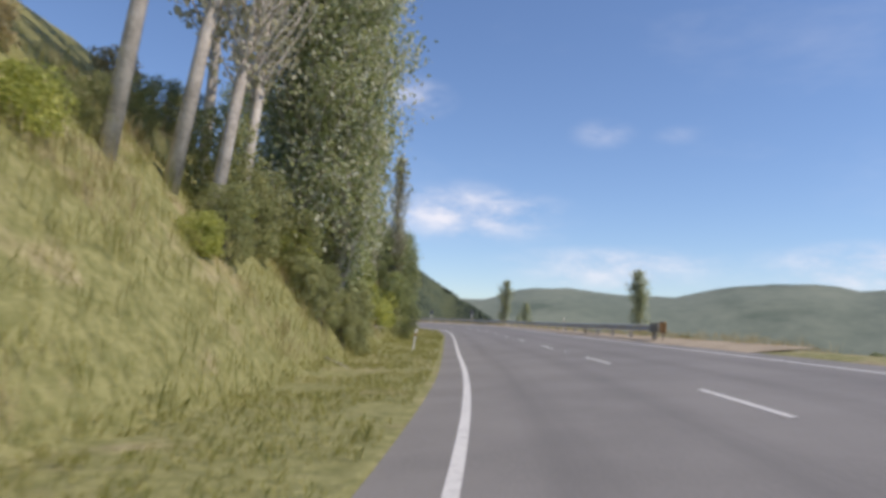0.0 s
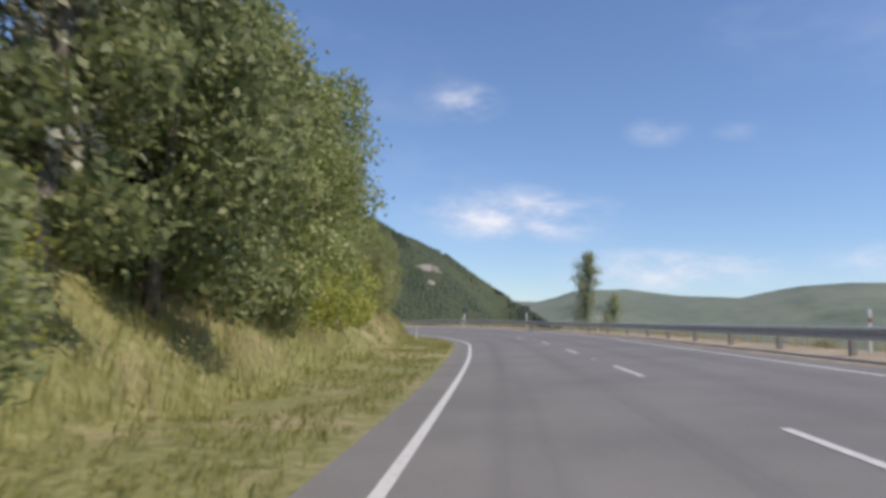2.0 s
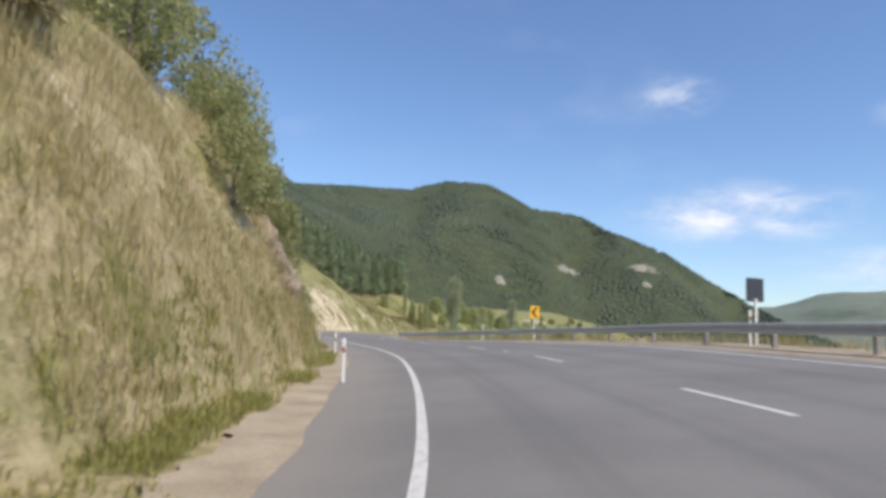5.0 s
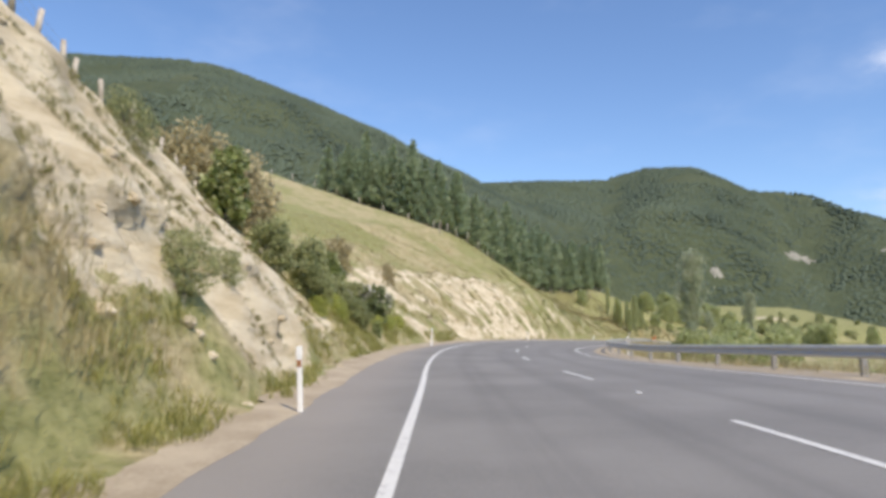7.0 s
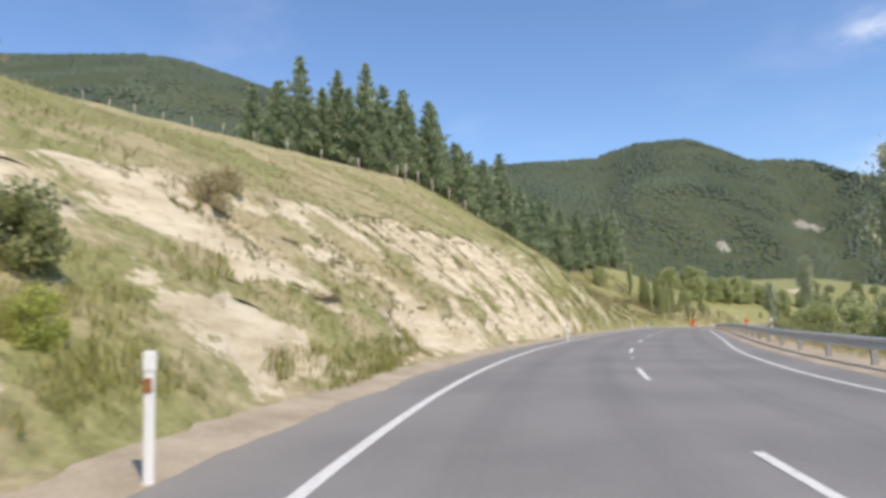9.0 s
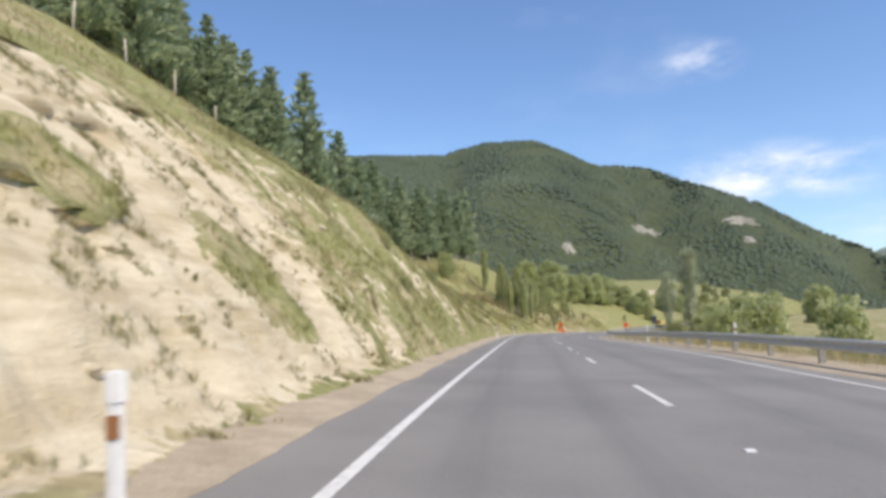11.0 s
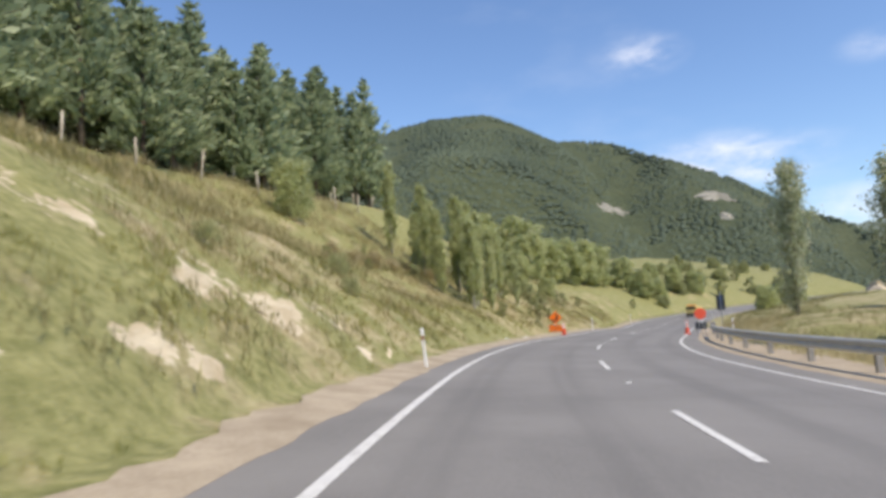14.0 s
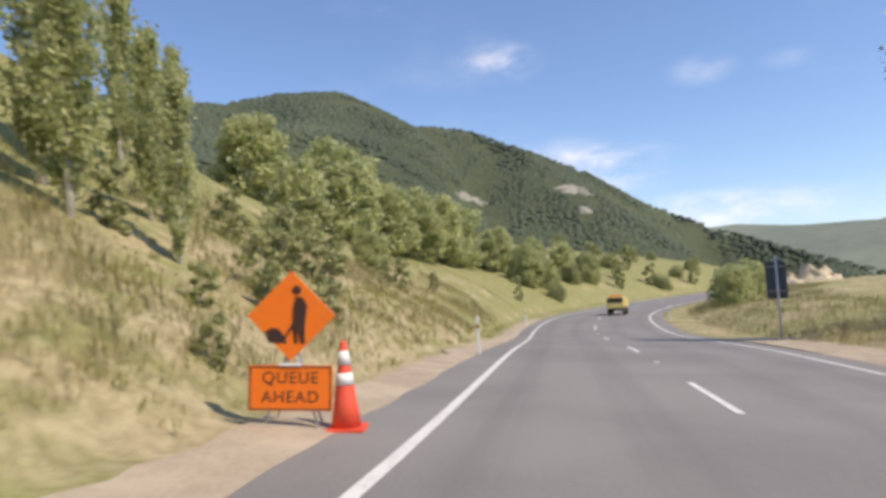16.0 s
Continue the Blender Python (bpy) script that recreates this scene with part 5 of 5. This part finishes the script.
def chevron_board(s, l, facing, label):
    """A chevron alignment board on a white post; facing 0 shows its face to the camera's lane, 180 its back."""
    p = surface(s, l)
    p.z = road_height(s, l) - 0.2
    ob = thing("chevron_sign", label, "road sign", "chevron signs", Matrix.Translation(p) @ Matrix.Rotation(along(s, LINE_H) + radians(facing), 4, "Z"))
    bm = bmesh.new()
    box(bm, (0.09, 0.06, 1.9), (0, 0.05, 0.75), None, 0.008)
    part("post", bm, WHITE, ob, "white timber post")
    bm = bmesh.new()
    box(bm, (0.66, 0.012, 0.76), (0, 0, 1.98), None, 0.004)
    part("board", bm, YELLOW, ob)
    bm = bmesh.new()
    t = 0.17
    pts = [(0.20, 0.30), (0.20 - t - 0.04, 0.30), (-0.24, 0.0), (0.20 - t - 0.04, -0.30), (0.20, -0.30), (-0.02, 0.0)]
    low = [bm.verts.new((x, -0.008, 1.98 + z)) for x, z in pts]
    high = [bm.verts.new((x, -0.011, 1.98 + z)) for x, z in pts]
    bm.faces.new((high[0], high[1], high[2], high[5]))
    bm.faces.new((high[5], high[2], high[3], high[4]))
    for k in range(6):
        bm.faces.new((low[k], low[(k + 1) % 6], high[(k + 1) % 6], high[k]))
    part("chevron", bm, BLACK, ob, "black chevron")
    bm = bmesh.new()
    box(bm, (0.66, 0.006, 0.76), (0, 0.012, 1.98), None, 0.0)
    part("sign_back", bm, DARK_BACK, ob, "dark sign back")
    return ob


chevron_board(142.5, -6.7, 8, "yellow chevron sign with black arrow behind the rail")
chevron_board(123.0, -6.9, 190, "back of a chevron sign behind the rail")
chevron_board(108.0, -6.8, 186, "back of a chevron sign on a post")


def words(text, size, at, mat, parent, name):
    c = bpy.data.curves.new(name, "FONT")
    c.body, c.size, c.align_x, c.align_y, c.extrude = text, size, "CENTER", "CENTER", 0.001
    c.space_character = 1.12
    ob = new(name, c)
    ob.parent = parent
    ob.matrix_basis = Matrix.Translation(at) @ Matrix.Rotation(math.pi / 2, 4, "X")
    c.materials.append(mat)
    deps = bpy.context.evaluated_depsgraph_get()
    me = bpy.data.meshes.new_from_object(ob.evaluated_get(deps))
    bpy.data.objects.remove(ob)
    done = hung(name, me, None, parent, "black letters")
    done.matrix_basis = Matrix.Translation(at) @ Matrix.Rotation(math.pi / 2, 4, "X")
    return done


def flat_shape(bm, outline, y, thick=0.003):
    """A thin plate with the outline (x, z), its face towards -y."""
    low = [bm.verts.new((x, y, z)) for x, z in outline]
    high = [bm.verts.new((x, y - thick, z)) for x, z in outline]
    bm.faces.new(high)
    bm.faces.new(low[::-1])
    n = len(outline)
    for k in range(n):
        bm.faces.new((low[k], low[(k + 1) % n], high[(k + 1) % n], high[k]))


def build_works_sign():
    """The orange road works sign, its lower board and their stand."""
    ob = thing("works_sign", "orange diamond road works sign on a folding stand", "road sign", "", standing(307.1, 4.70, 6, 0.13, 3) @ Matrix.Diagonal((0.97, 0.97, 0.97, 1)))
    bm = bmesh.new()
    r = 0.465
    up = 1.30
    flat_shape(bm, [(0, up - r), (r, up), (0, up + r), (-r, up)], 0.006, 0.012)
    bmesh.ops.bevel(bm, geom=list(bm.edges), offset=0.003, segments=1, affect="EDGES")
    diamond = part("diamond_board", bm, ORANGE, ob)
    bm = bmesh.new()
    # plain figure with spoil heap, drawn as simple shapes
    flat_shape(bm, [(0.016, 1.161), (0.039, 1.013), (0.070, 1.013), (0.070, 1.168), (0.101, 1.013), (0.147, 1.013), (0.147, 1.207), (0.171, 1.401), (0.124, 1.486), (0.046, 1.502), (0.016, 1.362)], -0.008)
    flat_shape(bm, [(0.055 + 0.047 * math.cos(a), 1.563 + 0.047 * math.sin(a)) for a in np.linspace(0, 6.0, 12)], -0.008)
    flat_shape(bm, [(-0.279, 1.130), (-0.232, 1.021), (-0.039, 1.021), (-0.070, 1.091), (-0.124, 1.161), (-0.202, 1.176)], -0.008)
    flat_shape(bm, [(-0.078, 1.068), (-0.062, 1.052), (0.046, 1.215), (0.023, 1.238)], -0.008)
    part("pictogram", bm, BLACK, diamond, "dark red-brown pictogram of road works")
    bm = bmesh.new()
    box(bm, (0.88, 0.014, 0.46), (0, 0.0, 0.56), None, 0.004)
    lower = part("lower_board", bm, ORANGE, ob, "orange lower board")
    bm = bmesh.new()
    for x, z, w, h in ((0, 0.775, 0.85, 0.012), (0, 0.345, 0.85, 0.012), (-0.42, 0.56, 0.012, 0.43), (0.42, 0.56, 0.012, 0.43)):
        box(bm, (w, 0.004, h), (x, -0.009, z))
    part("border", bm, BLACK, lower, "thin dark border")
    words("QUEUE", 0.17, (0, -0.009, 0.66), BLACK, lower, "lettering")
    words("AHEAD", 0.17, (0, -0.009, 0.465), BLACK, lower, "lettering")
    bm = bmesh.new()
    box(bm, (0.22, 0.03, 0.03), (0, -0.01, 0.80), None, 0.004)
    part("clip", bm, WHITE, ob, "white clamp bar")
    for x, y in ((-0.3, 0.45), (0.3, 0.45), (-0.34, 0.06), (0.34, 0.06)):
        bm = bmesh.new()
        limb(bm, (x, y, -0.05), (0, 0.04, 1.1), 0.014, 0.014, 0.0)
        part("leg", bm, STEEL, ob)


build_works_sign()


def traffic_cone(s, l, label):
    ob = thing("traffic_cone", label, "traffic cone", "traffic cones", standing(s, l, 8))
    bm = bmesh.new()
    box(bm, (0.40, 0.40, 0.045), (0, 0, 0.022), None, 0.012)
    part("base", bm, CONE_RED, ob)
    bm = bmesh.new()
    tube(bm, [((0, 0, 0.04), 0.155), ((0, 0, 0.3), 0.115), ((0, 0, 0.6), 0.072), ((0, 0, 0.88), 0.034), ((0, 0, 0.90), 0.026)], 20)
    part("body", bm, CONE_RED, ob)
    for z0, z1 in ((0.46, 0.58), (0.66, 0.80)):
        bm = bmesh.new()
        r = lambda z: 0.160 - z * 0.1425 + 0.004
        tube(bm, [((0, 0, z0), r(z0)), ((0, 0, z1), r(z1))], 20)
        part("band", bm, WHITE, ob, "white reflective band")
    return ob


traffic_cone(307.3, 4.17, "orange traffic cone with white bands beside the works sign")
traffic_cone(309.2, -3.6, "orange traffic cone with white bands at the rail end")


def build_disc_sign():
    ob = thing("disc_sign", "round orange-red temporary sign facing away from its stand", "road sign", "", standing(309.3, -4.5, 10))
    bm = bmesh.new()
    outline = [(0.37 * math.cos(a), 1.34 + 0.37 * math.sin(a)) for a in np.linspace(0, 6.2832, 25)[:-1]]
    flat_shape(bm, outline, 0.006, 0.012)
    part("disc", bm, CONE_RED, ob)
    bm = bmesh.new()
    box(bm, (0.72, 0.10, 0.46), (0, 0.1, 0.55), None, 0.02)
    part("ballast", bm, DARK_BACK, ob, "dark weighted base board")
    for x in (-0.3, 0.3):
        bm = bmesh.new()
        limb(bm, (x, 0.3, -0.05), (0, 0.03, 1.3), 0.015, 0.015, 0.0)
        limb(bm, (x, -0.1, -0.05), (0, 0.03, 1.0), 0.015, 0.015, 0.0)
        part("leg", bm, STEEL, ob)


build_disc_sign()


def build_back_sign():
    ob = thing("sign_from_behind", "back of a tall dark road sign on a pale pole", "road sign", "", standing(327.1, -5.9, 0))
    bm = bmesh.new()
    tube(bm, [((0, 0, -0.4), 0.045), ((0, 0, 3.1), 0.045)], 10)
    part("pole", bm, STEEL, ob, "pale steel pole")
    bm = bmesh.new()
    box(bm, (0.72, 0.03, 1.35), (0, 0.07, 2.2), None, 0.03)
    part("panel", bm, DARK_BACK, ob)
    for z in (1.8, 2.7):
        bm = bmesh.new()
        box(bm, (0.6, 0.03, 0.05), (0, 0.04, z), None, 0.004)
        part("bracket", bm, STEEL_DULL, ob)


build_back_sign()


def build_loader():
    """A yellow works truck stopped on the road ahead."""
    p = Vector((*spot(358, -0.9), road_height(358, -0.9)))
    ob = thing("works_truck", "pale yellow works truck standing on the road", "truck", "", Matrix.Translation(p) @ Matrix.Rotation(along(358, LINE_H), 4, "Z") @ Matrix.Diagonal((0.62, 0.62, 0.62, 1)))
    bm = bmesh.new()
    box(bm, (2.1, 4.6, 0.35), (0, 0.6, 0.75), None, 0.05)
    part("chassis", bm, DARK_BACK, ob)
    bm = bmesh.new()
    box(bm, (2.2, 1.7, 1.55), (0, -1.6, 1.65), None, 0.16)
    cab = part("cab", bm, MACHINE, ob)
    bm = bmesh.new()
    box(bm, (1.9, 0.04, 0.62), (0, -2.46, 1.95), None, 0.02)
    part("windscreen", bm, GLASS, cab, "dark windscreen")
    bm = bmesh.new()
    box(bm, (2.3, 3.2, 1.1), (0, 1.2, 1.55), None, 0.06)
    part("tray", bm, MACHINE, ob)
    bm = bmesh.new()
    box(bm, (1.6, 0.5, 0.16), (0, -1.5, 2.52), None, 0.04)
    part("beacon_bar", bm, ORANGE, ob, "orange beacon bar")
    for x in (-0.95, 0.95):
        for y in (-1.5, 2.0):
            bm = bmesh.new()
            tube(bm, [((x - 0.15, y, 0.45), 0.45), ((x + 0.15, y, 0.45), 0.45)], 18)
            part("wheel", bm, RUBBER, ob)


build_loader()


def build_fences():
    """Weathered post and wire fences on the hillside."""
    bm = bmesh.new()
    tube(bm, [((0, 0, -0.3), 0.075), ((0.01, 0, 0.6), 0.07), ((0, 0.01, 1.25), 0.062)], 7)
    me = bpy.data.meshes.new("fence_post")
    bm.to_mesh(me)
    bm.free()
    me.materials.append(TIMBER)
    lines = [("plantation_fence", [(229 + 4.4 * k, 22.2 + 0.5 * math.sin(k)) for k in range(20)]),
             ("paddock_fence", [(230 + 0.12 * k, 23.5 + 4.2 * k) for k in range(11)]),
             ("crest_fence", [(145 + 1.25 * k, along(145 + 1.25 * k, CREST) + 0.5 + 0.12 * math.sin(2 * k)) for k in range(16)]),
             ("saddle_fence", [(300 + 4.5 * k, 24.5 + 0.3 * k) for k in range(9)])]
    for name, row in lines:
        fence = thing(name, "old post and wire fence along the hillside", "fence", "hill fences")
        tops = []
        for k, (s, l) in enumerate(row):
            p = surface(s, l)
            ob = hung("fence_post", me, None, fence)
            tall = (1.5 if k % 3 == 0 else 1.2) if name == "plantation_fence" else 0.6 if name == "crest_fence" else 0.95
            ob.matrix_basis = Matrix.Translation(p) @ Matrix.Rotation(0.09 * math.sin(3.3 * k), 4, "X") @ Matrix.Rotation(0.08 * math.cos(5 * k), 4, "Y") @ Matrix.Diagonal((1, 1, tall, 1))
            tops.append(p)
        for up in (0.25, 0.45, 0.65):
            bm = bmesh.new()
            tube(bm, [(p + Vector((0, 0, up)), 0.004) for p in tops], 4)
            part("wire", bm, STEEL_DULL, fence)


build_fences()


def build_scars():
    """Bare rock slips lying on the mountain side."""
    for k, (x0, y0, wide, deep) in enumerate([(-124, 658, 12, 4.5), (-66, 688, 13, 4.5), (-157, 576, 4, 3), (-62, 664, 3.5, 3)]):
        verts, faces = [], []
        n = 16
        fall = Vector((mountain_height(x0 + 9, y0) - mountain_height(x0 - 9, y0), mountain_height(x0, y0 + 9) - mountain_height(x0, y0 - 9))).normalized()
        for i in range(n):
            for j in range(n):
                u, v = 2 * i / (n - 1) - 1, 2 * j / (n - 1) - 1
                r = math.sqrt(u * u * (1 - v * v / 2) + v * v * (1 - u * u / 2) + 1e-6)
                rag = 1 + 0.7 * rough_noise(u * 2 + k, v * 2, k, 0.6)
                a, b = u * wide * rag, v * deep * rag + 2.0 * rough_noise(u * 2, k, 0, 0.7)
                x, y = x0 - a * fall.y + b * fall.x, y0 + a * fall.x + b * fall.y
                verts.append((x, y, max(mountain_height(x, y), 2.0) + 2.6 * max(0.0, 1 - r ** 3) - 0.5 + 1.1 * rough_noise(x, y, k, 3.0)))
        for i in range(n - 1):
            for j in range(n - 1):
                faces.append((i * n + j, i * n + n + j, i * n + n + j + 1, i * n + j + 1))
        ob = new("rock_scar", mesh_of("rock_scar", verts, faces, SCAR))
        tagged(ob, "pale bare rock slip in the dark forest", "rock scar", "rock slips")


build_scars()


def build_slip():
    """A brown earth slip on the low hill past the row of trees."""
    verts, faces = [], []
    n = 12
    for i in range(n):
        for j in range(n):
            u, v = 2 * i / (n - 1) - 1, 2 * j / (n - 1) - 1
            p = surface(412 + 5.5 * u * (1 - 0.3 * v), 36 + 4 * v + 1.2 * rough_noise(u, v, 1, 0.7))
            verts.append(p + Vector((0, 0, 0.9 * (1 - max(abs(u), abs(v)) ** 3) - 0.2)))
    for i in range(n - 1):
        for j in range(n - 1):
            faces.append((i * n + j, i * n + n + j, i * n + n + j + 1, i * n + j + 1))
    tagged(new("earth_slip", mesh_of("earth_slip", verts, faces, CLAY, True)), "bare tan earth slip on a low green hill", "earth slip")


build_slip()


def build_quarry():
    """A pale worked bank past the side track."""
    verts, faces = [], []
    n, m = 22, 7
    x0, y0 = QUARRY
    for i in range(n):
        for j in range(m):
            u, v = i / (n - 1), j / (m - 1)
            x, y = x0 + 12 * (u - 0.5), y0 + 5 * v + 2.5 * rough_noise(i, j, 3, 2.3)
            top = 4.6 * (1 - (2 * u - 1) ** 4) * (0.75 + 0.5 * rough_noise(i, 0, 5, 2.7))
            verts.append((x, y, 1.2 + top * v ** 0.6 if j else -4.0))
    for i in range(n - 1):
        for j in range(m - 1):
            faces.append((i * m + j, i * m + m + j, i * m + m + j + 1, i * m + j + 1))
    tagged(new("quarry_bank", mesh_of("quarry_bank", verts, faces, CLAY, True)), "pale worked earth bank beyond the side track", "earth bank")


QUARRY = (-38.0, 399.0)
build_quarry()


def build_side_road():
    """The pale gravel side track that joins beyond the rail end."""
    verts, faces = [], []
    n = 14
    for k in range(n):
        u = k / (n - 1)
        s = 323.5 + 7 * u
        l = -along(324, SEAL_R) + 0.1 - 26 * u
        wide = 4.0 * (1 - u) ** 2 + 2.2
        for w in (-1, -0.5, 0, 0.5, 1):
            p = surface(s + w * wide, l, False)
            verts.append((p.x, p.y, p.z + 0.05 - 0.03 * abs(w)))
    for k in range(n - 1):
        for j in range(4):
            a = k * 5 + j
            faces.append((a, a + 1, a + 6, a + 5))
    tagged(new("side_track", mesh_of("side_track", verts, faces, GRAVEL, True)), "pale gravel side track joining the road", "track", kind="structure")


build_side_road()
